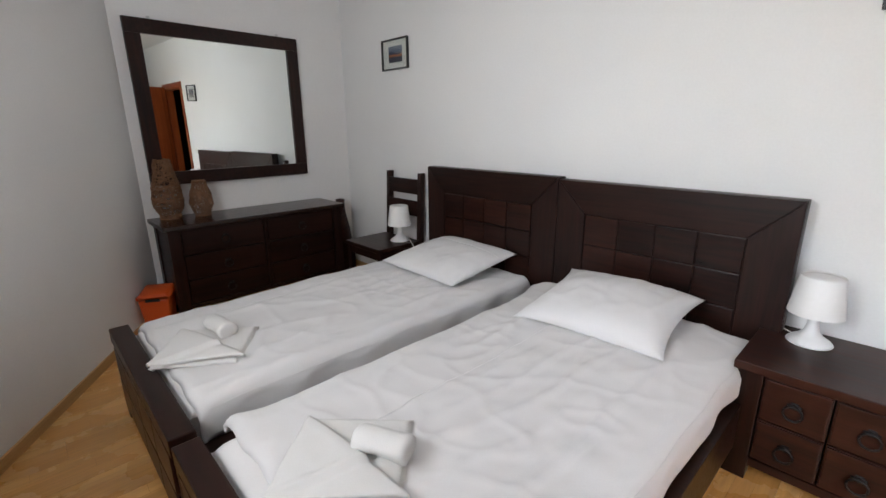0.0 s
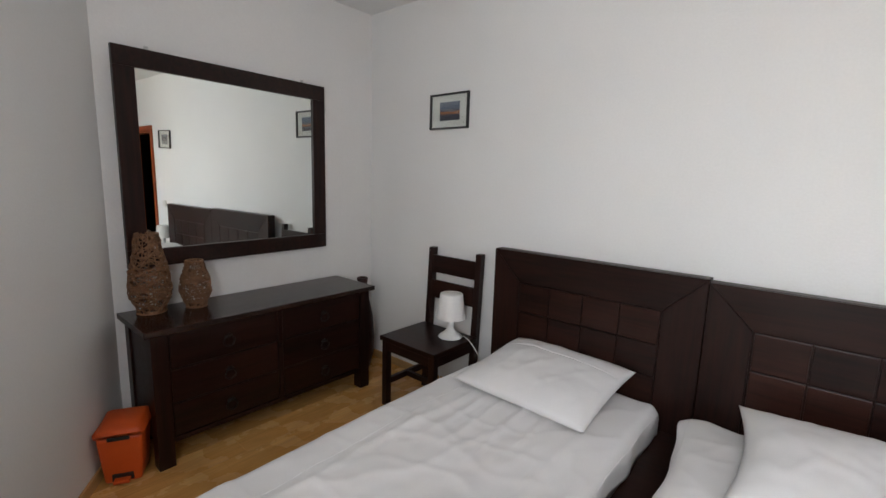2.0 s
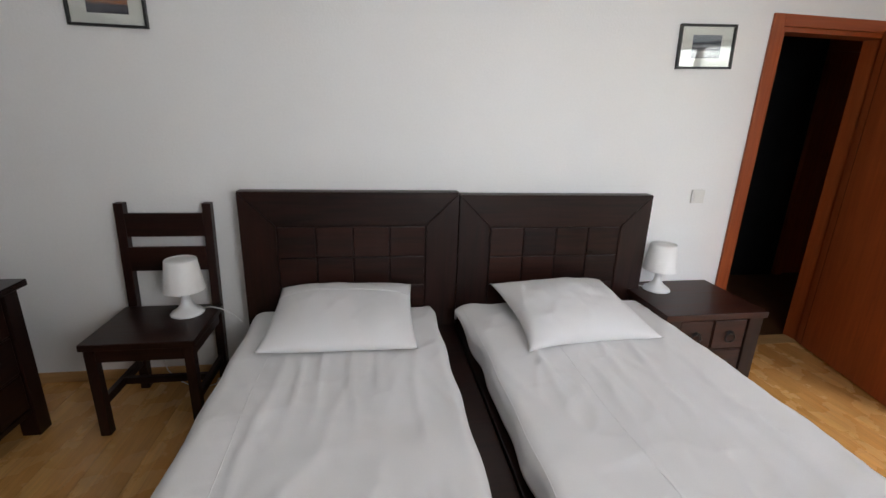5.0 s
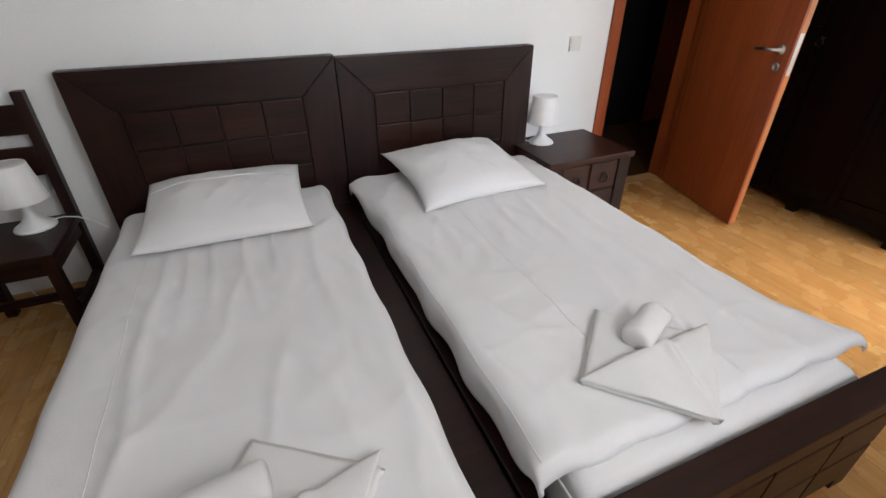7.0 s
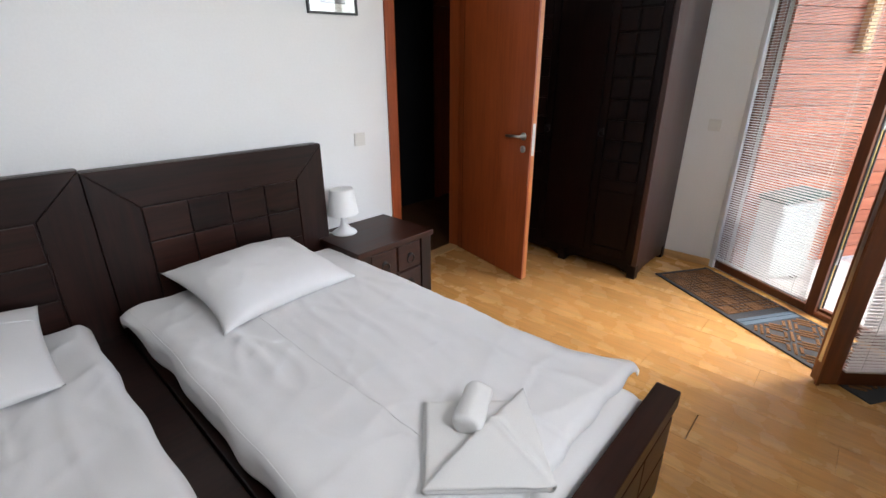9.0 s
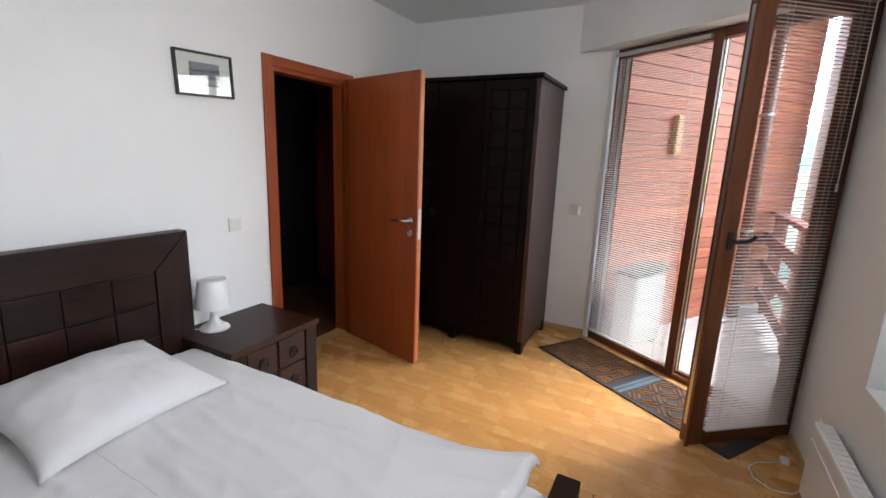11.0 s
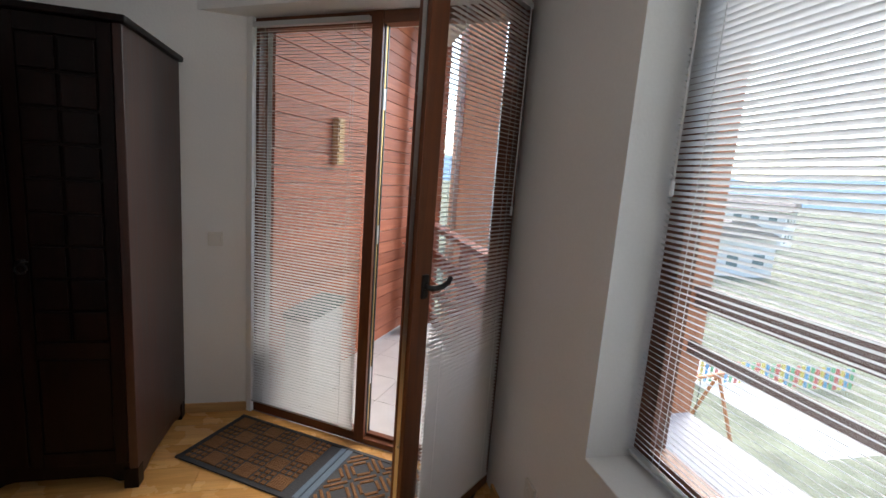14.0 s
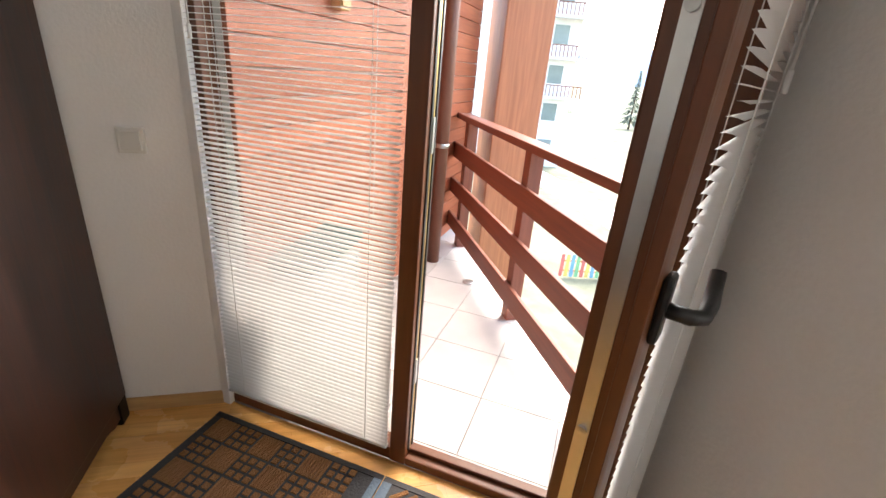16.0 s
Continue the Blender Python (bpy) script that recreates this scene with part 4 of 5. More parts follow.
half = (w - 0.035 * 2) / 2
for x in (0.035, 0.035 + half):
    part("plinth_rail", arched_rail(half, 0.035, 0.132, 0.012, 0.05), M_WARD, wd).matrix_local = pose(x, 0, 0)
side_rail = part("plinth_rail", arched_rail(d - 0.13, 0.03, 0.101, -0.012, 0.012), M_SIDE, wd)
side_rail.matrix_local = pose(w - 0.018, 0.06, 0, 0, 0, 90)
part("bottom_board", boxes((0.035, w - 0.035, 0.05, d - 0.02, 0.10, 0.125)), M_WARD, wd)
for lx in (0.0, w * 0.5 - 0.03, w - 0.06):
    part("foot", boxes((lx, lx + 0.06, 0.0, 0.06, 0, 0.10, 0.004)), M_WARD, wd)
    part("foot", boxes((lx, lx + 0.06, d - 0.07, d - 0.01, 0, 0.10, 0.004)), M_WARD, wd)
third = (w - 0.07) / 3
for i in range(3):
    a, b = 0.035 + i * third + 0.002, 0.035 + (i + 1) * third - 0.002
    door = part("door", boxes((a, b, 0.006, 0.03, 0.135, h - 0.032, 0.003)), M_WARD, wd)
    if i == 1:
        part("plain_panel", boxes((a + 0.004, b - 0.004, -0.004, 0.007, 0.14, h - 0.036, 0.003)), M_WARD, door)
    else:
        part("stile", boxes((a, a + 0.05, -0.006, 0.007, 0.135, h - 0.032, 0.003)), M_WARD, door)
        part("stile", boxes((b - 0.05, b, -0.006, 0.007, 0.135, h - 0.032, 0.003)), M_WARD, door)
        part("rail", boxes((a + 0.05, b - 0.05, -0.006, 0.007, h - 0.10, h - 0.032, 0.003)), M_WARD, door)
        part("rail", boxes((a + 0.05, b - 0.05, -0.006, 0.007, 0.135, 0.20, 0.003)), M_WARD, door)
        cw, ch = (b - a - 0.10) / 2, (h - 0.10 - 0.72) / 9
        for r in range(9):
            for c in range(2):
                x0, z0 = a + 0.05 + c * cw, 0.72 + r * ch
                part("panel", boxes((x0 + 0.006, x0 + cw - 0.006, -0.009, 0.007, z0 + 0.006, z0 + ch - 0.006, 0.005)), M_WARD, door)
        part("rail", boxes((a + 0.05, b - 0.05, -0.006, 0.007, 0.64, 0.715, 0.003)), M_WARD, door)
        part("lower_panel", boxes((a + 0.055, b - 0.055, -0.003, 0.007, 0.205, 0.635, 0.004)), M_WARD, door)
    if i != 1:
        pull(door, b - 0.025 if i == 0 else a + 0.025, -0.006, 1.05, 0.02)

# chair, facing -y
ch = thing("chair", pose(-3.145, 2.005, 0), "dark-stained wooden chair with a two-slat back, used as a bedside table", "chair")
w, d = 0.445, 0.42
part("seat", boxes((-0.012, w + 0.012, -0.012, d - 0.02, 0.44, 0.472, 0.005)), M_DARK, ch)
for lx in (0.0, w - 0.042):
    part("leg", boxes((lx, lx + 0.042, 0.0, 0.042, 0, 0.44, 0.003)), M_DARKV, ch)
    bm = bmesh.new()
    box(bm, lx, lx + 0.042, d - 0.045, d, 0, 1.005, 0.003)
    for v in bm.verts:
        if v.co.z > 0.45:
            v.co.y += (v.co.z - 0.45) * 0.09
    part("back_post", bm, M_DARKV, ch)
part("apron", boxes((0.042, w - 0.042, 0.008, 0.028, 0.375, 0.43)), M_DARK, ch)
part("apron", boxes((0.008, 0.028, 0.042, d - 0.045, 0.375, 0.43)), M_DARK, ch)
part("apron", boxes((w - 0.028, w - 0.008, 0.042, d - 0.045, 0.375, 0.43)), M_DARK, ch)
for sx in (0.008, w - 0.034):
    part("stretcher", boxes((sx, sx + 0.026, 0.042, d - 0.045, 0.14, 0.18, 0.003)), M_DARK, ch)
part("stretcher", boxes((0.034, w - 0.034, 0.19, 0.216, 0.145, 0.18, 0.003)), M_DARK, ch)
for z0, z1 in ((0.835, 0.955), (0.66, 0.785)):
    dy = (z0 - 0.45) * 0.09
    part("back_slat", boxes((0.042, w - 0.042, d - 0.032 + dy, d - 0.012 + dy, z0, z1, 0.003)), M_DARK, ch)

# mirror on the west wall
mi = thing("wall_mirror", pose(W + 0.043, 0.825, 0.962, 0, 0, 1.9), "large rectangular mirror in a flat dark wooden frame", "mirror")
w, h, b = 1.225, 1.11, 0.095
part("frame_board", boxes((0.003, 0.033, 0, w, 0, b, 0.004)), M_DARK, mi)
part("frame_board", boxes((0.003, 0.033, 0, w, h - b, h, 0.004)), M_DARK, mi)
part("frame_board", boxes((0.003, 0.0325, 0, b, b, h - b, 0.003)), M_DARKV, mi)
part("frame_board", boxes((0.003, 0.0325, w - b, w, b, h - b, 0.003)), M_DARKV, mi)
part("mirror_glass", boxes((0.006, 0.018, b - 0.005, w - b + 0.005, b - 0.005, h - b + 0.005)), M_MIRROR, mi, "silvered mirror glass")
for y in (0.16, w - 0.16):
    part("hanger", boxes((0.003, 0.008, y - 0.01, y + 0.01, h - 0.002, h + 0.02)), M_STEEL, mi)


# framed pictures
def picture(x, z, w, h, label, bands, lean=0.0):
    p = thing("framed_picture", pose(x, N, z, 0, lean), label, "picture", "framed pictures")
    b = 0.012
    part("frame_bar", boxes((0, w, -0.022, -0.002, 0, b, 0.002)), M_BLACKP, p)
    part("frame_bar", boxes((0, w, -0.022, -0.002, h - b, h, 0.002)), M_BLACKP, p)
    part("frame_bar", boxes((0, b, -0.022, -0.002, b, h - b, 0.002)), M_BLACKP, p)
    part("frame_bar", boxes((w - b, w, -0.022, -0.002, b, h - b, 0.002)), M_BLACKP, p)
    part("mount", boxes((b, w - b, -0.008, -0.004, b, h - b)), M_MAT, p, "white card mount")
    ph, _nt, pb = nodes_of("small_print")
    tc = _nt.nodes.new("ShaderNodeTexCoord")
    sp = _nt.nodes.new("ShaderNodeSeparateXYZ")
    nz = _nt.nodes.new("ShaderNodeTexNoise")
    nz.inputs["Scale"].default_value, nz.inputs["Detail"].default_value = 28, 5
    mp = _nt.nodes.new("ShaderNodeMapping")
    mp.inputs["Scale"].default_value = (0.4, 1, 1.4)
    ma = _nt.nodes.new("ShaderNodeMath")
    ma.operation = "MULTIPLY_ADD"
    ma.inputs[1].default_value = 0.05
    rg = _nt.nodes.new("ShaderNodeMapRange")
    z0, z1 = 0.245 * h, 0.765 * h
    rg.inputs[1].default_value, rg.inputs[2].default_value = z0 + 0.025, z1 + 0.025
    cr = _nt.nodes.new("ShaderNodeValToRGB")
    cr.color_ramp.elements.remove(cr.color_ramp.elements[1])
    cr.color_ramp.elements[0].position, cr.color_ramp.elements[0].color = bands[0][0], (*bands[0][1], 1)
    for pos, c in bands[1:]:
        e = cr.color_ramp.elements.new(pos)
        e.color = (*c, 1)
    _nt.links.new(tc.outputs["Object"], mp.inputs[0])
    _nt.links.new(mp.outputs[0], nz.inputs["Vector"])
    _nt.links.new(tc.outputs["Object"], sp.inputs[0])
    _nt.links.new(nz.outputs[0], ma.inputs[0])
    _nt.links.new(sp.outputs["Z"], ma.inputs[2])
    _nt.links.new(ma.outputs[0], rg.inputs[0])
    _nt.links.new(rg.outputs[0], cr.inputs[0])
    _nt.links.new(cr.outputs[0], pb.inputs["Base Color"])
    pb.inputs["Roughness"].default_value = 0.4
    part("print", boxes((0.25 * w, 0.77 * w, -0.0095, -0.0085, z0, z1)), ph, p, "small landscape photograph")
    part("cover_glass", boxes((b, w - b, -0.016, -0.014, b, h - b)), M_PICGLASS, p)


picture(-3.217, 1.798, 0.328, 0.229, "black-framed photograph of a dusk seashore in a white mount",
        [(0.0, (0.03, 0.03, 0.05)), (0.3, (0.06, 0.06, 0.09)), (0.42, (0.45, 0.16, 0.05)), (0.5, (0.10, 0.09, 0.13)), (0.7, (0.07, 0.10, 0.18)), (1.0, (0.16, 0.19, 0.26))])
picture(-0.236, 1.746, 0.335, 0.226, "black-framed grey seascape photograph in a white mount",
        [(0.0, (0.20, 0.20, 0.21)), (0.25, (0.38, 0.38, 0.39)), (0.4, (0.10, 0.10, 0.12)), (0.5, (0.30, 0.30, 0.32)), (0.65, (0.05, 0.06, 0.08)), (0.8, (0.22, 0.24, 0.28)), (1.0, (0.26, 0.28, 0.33))], -2.2)


# table lamps
def table_lamp(m, label, cord):
    la = thing("table_lamp", m, label, "lamp", "two white table lamps")
    part("base", lathe([(0.076, 0), (0.078, 0.004), (0.070, 0.014), (0.045, 0.030), (0.026, 0.052), (0.019, 0.085), (0.021, 0.115), (0.028, 0.135), (0.024, 0.142), (0.0, 0.143)], 36), M_WHITEP, la, "glossy white flared base", True)
    sh = bmesh.new()
    lathe([(0.094, 0.128), (0.072, 0.282), (0.070, 0.285), (0.068, 0.282), (0.0915, 0.128), (0.094, 0.128)], 40, bm=sh)
    for f in [f for f in sh.faces if len(f.verts) > 4]:
        sh.faces.remove(f)
    lathe([(0.0695, 0.279), (0.0695, 0.281), (0.03, 0.282), (0.012, 0.282)], 40, bm=sh)
    part("shade", sh, M_SHADE, la, "white conical shade", True)
    if cord:
        part("cord", tube(cord, 0.0028, 6), M_CORD, la, "thin white cord", True)
    return la


table_lamp(pose(-0.215, 2.35, 0.498), "small white plastic table lamp standing on the nightstand", [(-0.06, 0.04, 0.006), (-0.09, 0.07, 0.004), (-0.12, 0.09, 0.006), (-0.15, 0.11, 0.004)])
table_lamp(pose(-2.82, 2.295, 0.473), "small white plastic table lamp standing on the chair seat", [(0.05, 0.03, 0.012), (0.11, 0.0, 0.03), (0.17, -0.03, 0.03), (0.22, -0.05, 0.012), (0.27, -0.06, -0.03)])


# woven vases
def wicker(m, prof, name, label, seed, strands):
    rnd = random.Random(seed)
    H = prof[-1][1]
    def rad(z):
        for (r0, z0), (r1, z1) in zip(prof, prof[1:]):
            if z0 <= z <= z1:
                t = (z - z0) / max(1e-6, z1 - z0)
                t = t * t * (3 - 2 * t)
                return r0 + (r1 - r0) * t
        return prof[-1][0]
    bm = bmesh.new()
    for k in range(strands):
        a, z = rnd.uniform(0, 6.28), rnd.uniform(0.0, H)
        da, dz = rnd.choice((-1, 1)) * rnd.uniform(0.12, 0.28), rnd.uniform(-0.02, 0.02)
        pts = []
        off = rnd.uniform(-0.004, 0.004)
        for i in range(16):
            z = min(H, max(0.003, z + dz + rnd.uniform(-0.004, 0.004)))
            a += da
            dz = 0.9 * dz + rnd.uniform(-0.009, 0.009)
            r = rad(z) + off + rnd.uniform(-0.002, 0.002)
            pts.append((r * math.cos(a), r * math.sin(a), z))
        tube(pts, rnd.uniform(0.0022, 0.0034), 5, bm)
    ob = thing(name, m, label, "vase", "woven vases")
    part("weave", bm, M_WICKER, ob, "", True)
    part("rim", ring(0, 0, H, prof[-1][0], 0.004, 24, "xy"), M_WICKER, ob, "", True)
    part("foot_ring", ring(0, 0, 0.005, prof[0][0], 0.005, 24, "xy"), M_WICKER, ob, "", True)
    for k in range(14):
        a = 2 * math.pi * k / 14
        pts = [((rad(H * i / 14) - 0.006) * math.cos(a + 0.02 * i), (rad(H * i / 14) - 0.006) * math.sin(a + 0.02 * i), max(0.003, H * i / 14)) for i in range(15)]
        part("stake", tube(pts, 0.003, 5), M_WICKER, ob, "", True)


wicker(pose(-3.735, 0.905, 0.729), [(0.066, 0), (0.098, 0.12), (0.092, 0.19), (0.06, 0.36), (0.05, 0.42)], "woven_vase", "tall bulging vase of twisted brown wicker on the dresser", 4, 165)
wicker(pose(-3.69, 1.11, 0.729), [(0.05, 0), (0.078, 0.10), (0.074, 0.145), (0.046, 0.24), (0.042, 0.26)], "woven_vase", "small bulging vase of twisted brown wicker on the dresser", 9, 105)
fv = solid("floor_vase", lathe([(0.05, 0), (0.06, 0.01), (0.085, 0.12), (0.095, 0.25), (0.08, 0.42), (0.045, 0.58), (0.036, 0.66), (0.042, 0.71), (0.034, 0.715), (0.03, 0.68), (0.0, 0.6)], 32), M_DARKR,
           "tall slim turned brown wooden floor vase behind the dresser", "vase", m=pose(-3.70, 2.29, 0), smooth=True)

# pedal bin
pb_ = thing("pedal_bin", pose(-3.535, 0.70, 0, 0, 0, 62) @ Matrix.Diagonal((1.1, 1.0, 1.12, 1)), "orange plastic pedal bin standing beside the dresser", "bin")
bm = bmesh.new()
box(bm, -0.085, 0.085, -0.10, 0.08, 0.0, 0.215, 0.014)
for v in bm.verts:
    k = 0.80 + 0.2 * v.co.z / 0.215
    v.co.x *= k
    v.co.y *= k
part("body", bm, M_ORANGE, pb_, "", True)
bm = bmesh.new()
box(bm, -0.095, 0.095, -0.108, 0.09, 0.21, 0.268, 0.022)
for v in bm.verts:
    if v.co.z > 0.24:
        v.co.z -= 0.022 * max(0.0, (-v.co.y) / 0.1)
        v.co.x *= 0.88
part("lid", bm, M_ORANGE, pb_, "", True)
part("lid_slot", boxes((-0.04, 0.04, -0.1105, -0.10, 0.205, 0.222, 0.003)), M_BLACKP, pb_)
part("pedal", boxes((-0.03, 0.03, -0.118, -0.07, 0.012, 0.026, 0.004)), M_ORANGE, pb_)
part("pedal_slot", boxes((-0.04, 0.04, -0.085, -0.07, 0.01, 0.045, 0.003)), M_BLACKP, pb_)


# switches and sockets
def wall_plate(m, label, rocker=True):
    ob = thing("light_switch" if rocker else "wall_socket", m, label, "switch" if rocker else "socket")
    part("plate", boxes((-0.041, 0.041, -0.014, -0.001, -0.041, 0.041, 0.004)), M_CREAM, ob)
    if rocker:
        bm = boxes((-0.030, 0.030, -0.020, -0.012, -0.030, 0.030, 0.002))
        for v in bm.verts:
            if v.co.y < -0.015:
                v.co.y -= 0.10 * v.co.x
        part("rocker", bm, M_CREAM, ob)
    else:
        bm = lathe([(0.024, 0), (0.024, 0.004), (0.02, 0.004), (0.019, 0.0), (0.0, 0.0)], 24)
        bmesh.ops.rotate(bm, verts=bm.verts[:], matrix=Matrix.Rotation(radians(90), 3, "X"))
        bmesh.ops.translate(bm, verts=bm.verts[:], vec=(0, -0.0105, 0))
        part("well", bm, M_WHITEP, ob, "", True)
        part("contact", boxes((-0.012, -0.007, -0.0125, -0.0095, -0.003, 0.003), (0.007, 0.012, -0.0125, -0.0095, -0.003, 0.003)), M_BLACKP, ob)


wall_plate(pose(0.057, N, 1.038), "white light switch on the wall beside the hall door")
wall_plate(pose(E, 0.91, 1.08, 0, 0, -90), "white light switch on the wall beside the balcony door")
wall_plate(pose(0.775, S, 0.31, 0, 0, 180), "white wall socket low beside the balcony door", False)
wall_plate(pose(-3.06, N, 0.25), "white wall socket low behind the chair", False)

# convector heater under the window
he = thing("panel_heater", pose(0, 0, 0), "flat white electric panel heater below the window", "heater")
part("casing", boxes((-0.30, 0.60, S + 0.02, S + 0.085, 0.08, 0.43, 0.012)), M_WHITEP, he)
part("front_panel", boxes((-0.28, 0.58, S + 0.083, S + 0.09, 0.10, 0.36, 0.003)), M_WHITEP, he)
for k in range(22):
    part("grille_bar", boxes((-0.27 + k * 0.039, -0.245 + k * 0.039, S + 0.03, S + 0.075, 0.429, 0.434)), M_WHITEP, he)
part("bracket", boxes((-0.15, -0.11, S + 0.001, S + 0.02, 0.15, 0.35), (0.41, 0.45, S + 0.001, S + 0.02, 0.15, 0.35)), M_WHITEP, he)
part("support_leg", boxes((-0.2, -0.17, S + 0.03, S + 0.075, 0, 0.085), (0.47, 0.5, S + 0.03, S + 0.075, 0, 0.085)), M_WHITEP, he)
part("cord", tube([(0.60, S + 0.05, 0.12), (0.64, S + 0.09, 0.03), (0.66, S + 0.16, 0.006), (0.72, S + 0.23, 0.006), (0.80, S + 0.24, 0.006), (0.86, S + 0.20, 0.006), (0.90, S + 0.13, 0.006), (0.93, S + 0.09, 0.006)], 0.0035, 6), M_CORD, he, "white cord trailing on the floor", True)
part("plug", boxes((0.915, 0.965, S + 0.05, S + 0.09, 0.001, 0.028, 0.008)), M_WHITEP, he)


# door mats
def door_mat(s0, s1, label, zig):
    p = A + D * s0 - OUT * 0.545
    m = pose(p.x, p.y, 0.0, 0, 0, math.degrees(math.atan2(D.y, D.x)))
    L, Wd = s1 - s0, 0.465
    ob = thing("door_mat", m, label, "door mat", "door mats")
    part("backing", boxes((0, L, 0, Wd, 0.0005, 0.006, 0.001)), M_RUBBER, ob)
    part("border_strip", boxes((0, L, 0, 0.022, 0.005, 0.009, 0.001), (0, L, Wd - 0.022, Wd, 0.005, 0.009, 0.001)), M_RUBBER, ob)
    part("border_strip", boxes((L - 0.03, L, 0.022, Wd - 0.022, 0.005, 0.0095, 0.001) if not zig else (0, 0.035, 0.022, Wd - 0.022, 0.005, 0.0095, 0.001)), M_BLUE, ob)
    bm = bmesh.new()
    if not zig:
        cell = 0.105
        for i in range(6):
            for j in range(4):
                x0, y0 = 0.03 + i * cell, 0.025 + j * cell
                if (i + j) % 2:
                    for k in range(7):
                        box(bm, x0 + 0.006 + k * 0.0138, x0 + 0.0165 + k * 0.0138, y0 + 0.006, y0 + cell - 0.006, 0.005, 0.011)
                else:
                    q = cell / 3
                    for a in range(3):
                        for c in range(3):
                            box(bm, x0 + a * q + 0.006, x0 + (a + 1) * q - 0.006, y0 + c * q + 0.006, y0 + (c + 1) * q - 0.006, 0.005, 0.011)
    else:
        cell = 0.105
        for i in range(int((L - 0.06) / cell)):
            for j in range(4):
                cx, cy = 0.045 + (i + 0.5) * cell, 0.025 + (j + 0.5) * cell
                sg = 1 if (i + j) % 2 else -1
                for k in (-0.03, 0.0, 0.03):
                    r = bmesh.ops.create_cube(bm, size=1.0)
                    for v in r["verts"]:
                        x, y = v.co.x * (0.115 - abs(k) * 1.6), v.co.y * 0.015 + k
                        a = radians(45 * sg)
                        v.co = Vector((cx + x * math.cos(a) - y * math.sin(a), cy + x * math.sin(a) + y * math.cos(a), 0.008 + v.co.z * 0.006))
    tagged(part("pile", bm, M_COIR, ob, "brown coir pile"), kind="stuff")


door_mat(0.025, 0.775, "black rubber door mat with brown coir squares before the balcony door", False)
door_mat(0.780, 1.52, "black rubber door mat with brown coir diamonds under the balcony door", True)

# stool by the window
st = thing("stool", pose(-1.01, -0.485, 0), "square dark-stained wooden stool standing below the window", "stool")
part("seat", boxes((-0.005, 0.405, -0.005, 0.395, 0.415, 0.45, 0.005)), M_DARKR, st)
for lx in (0.01, 0.345):
    for ly in (0.01, 0.335):
        part("leg", boxes((lx, lx + 0.045, ly, ly + 0.045, 0, 0.415, 0.003)), M_DARKV, st)
for ly in (0.02, 0.35):
    part("apron", boxes((0.055, 0.345, ly, ly + 0.02, 0.35, 0.415)), M_DARK, st)

# cord from the socket behind the chair
ec = thing("power_cord", pose(-3.06, N, 0), "thin white power cord lying on the floor behind the chair", "cord")
part("plug", lathe([(0.018, 0), (0.018, 0.02), (0.012, 0.035), (0.0, 0.036)], 16), M_WHITEP, ec, "", True).matrix_local = pose(0, -0.012, 0.25, 90, 0, 0)
part("cable", tube([(0, -0.045, 0.25), (0.01, -0.06, 0.18), (0.03, -0.05, 0.06), (0.08, -0.06, 0.004), (0.16, -0.12, 0.004), (0.24, -0.15, 0.004), (0.30, -0.12, 0.004), (0.29, -0.07, 0.004), (0.36, -0.05, 0.004), (0.44, -0.06, 0.02), (0.47, -0.07, 0.2)], 0.003, 6), M_CORD, ec, "", True)

# ---------------------------------------------------------------- balcony
BZ = -0.03
RY = -0.78                                   # railing line
solid("balcony_slab", prism([(A.x - 0.35, A.y + 0.1), (4.35, A.y + 0.1), (4.35, RY - 0.12), (1.05, RY - 0.12), (B.x - 0.1, B.y - 0.05)], -0.35, BZ - 0.012), M_GROUT, "grey balcony slab under the tiles", "balcony", kind="structure")
side = A + D * 0.10 + OUT * 0.07
ms, _ = along(side, side + OUT)
sw = thing("wall_siding", ms, "outside wall clad in red-brown horizontal wooden boards", "wall", kind="structure")
part("wall_core", boxes((0.0, 2.82, 0.022, 0.25, -0.4, 3.3)), M_RENDER, sw)
bh = 0.102
bm = boxes((0.0, 2.82, 0.0, 0.021, 0.0, bh - 0.005, 0.003))
board = mesh_of("board", bm, M_SIDING)
for i in range(33):
    o = new("board", board)
    o.parent = sw
    o.matrix_local = pose(0, 0.001 * math.sin(i * 5.1), BZ + 0.03 + i * bh)
vc = part("vent_cover", boxes((0.575, 0.655, -0.045, 0.001, 1.565, 1.885, 0.004)), M_TAN, sw, "pale tan wooden vent cover")
for k in range(9):
    part("vent_slat", boxes((0.583, 0.647, -0.052, -0.044, 1.578 + k * 0.034, 1.600 + k * 0.034, 0.002)), M_TAN, vc)
pp = thing("downpipe", ms @ pose(1.80, -0.095, 0), "brown round downpipe fixed to the boarded wall", "pipe")
part("pipe", lathe([(0.05, BZ), (0.05, 3.2)], 20), M_PIPE, pp, "", True)
for z in (0.85, 1.95):
    part("clamp", lathe([(0.053, z), (0.056, z + 0.004), (0.056, z + 0.026), (0.053, z + 0.03)], 20), M_STEEL, pp, "", True)
    part("clamp_arm", boxes((-0.008, 0.008, 0.05, 0.085, z + 0.006, z + 0.022)), M_STEEL, pp)
solid("floor_drain", lathe([(0.045, BZ), (0.045, BZ + 0.004), (0.036, BZ + 0.004), (0.03, BZ + 0.002), (0.0, BZ + 0.002)], 24), M_STEEL, "small round steel floor drain in the balcony tiles", "drain", m=pose(3.17, -0.66, 0), smooth=True)

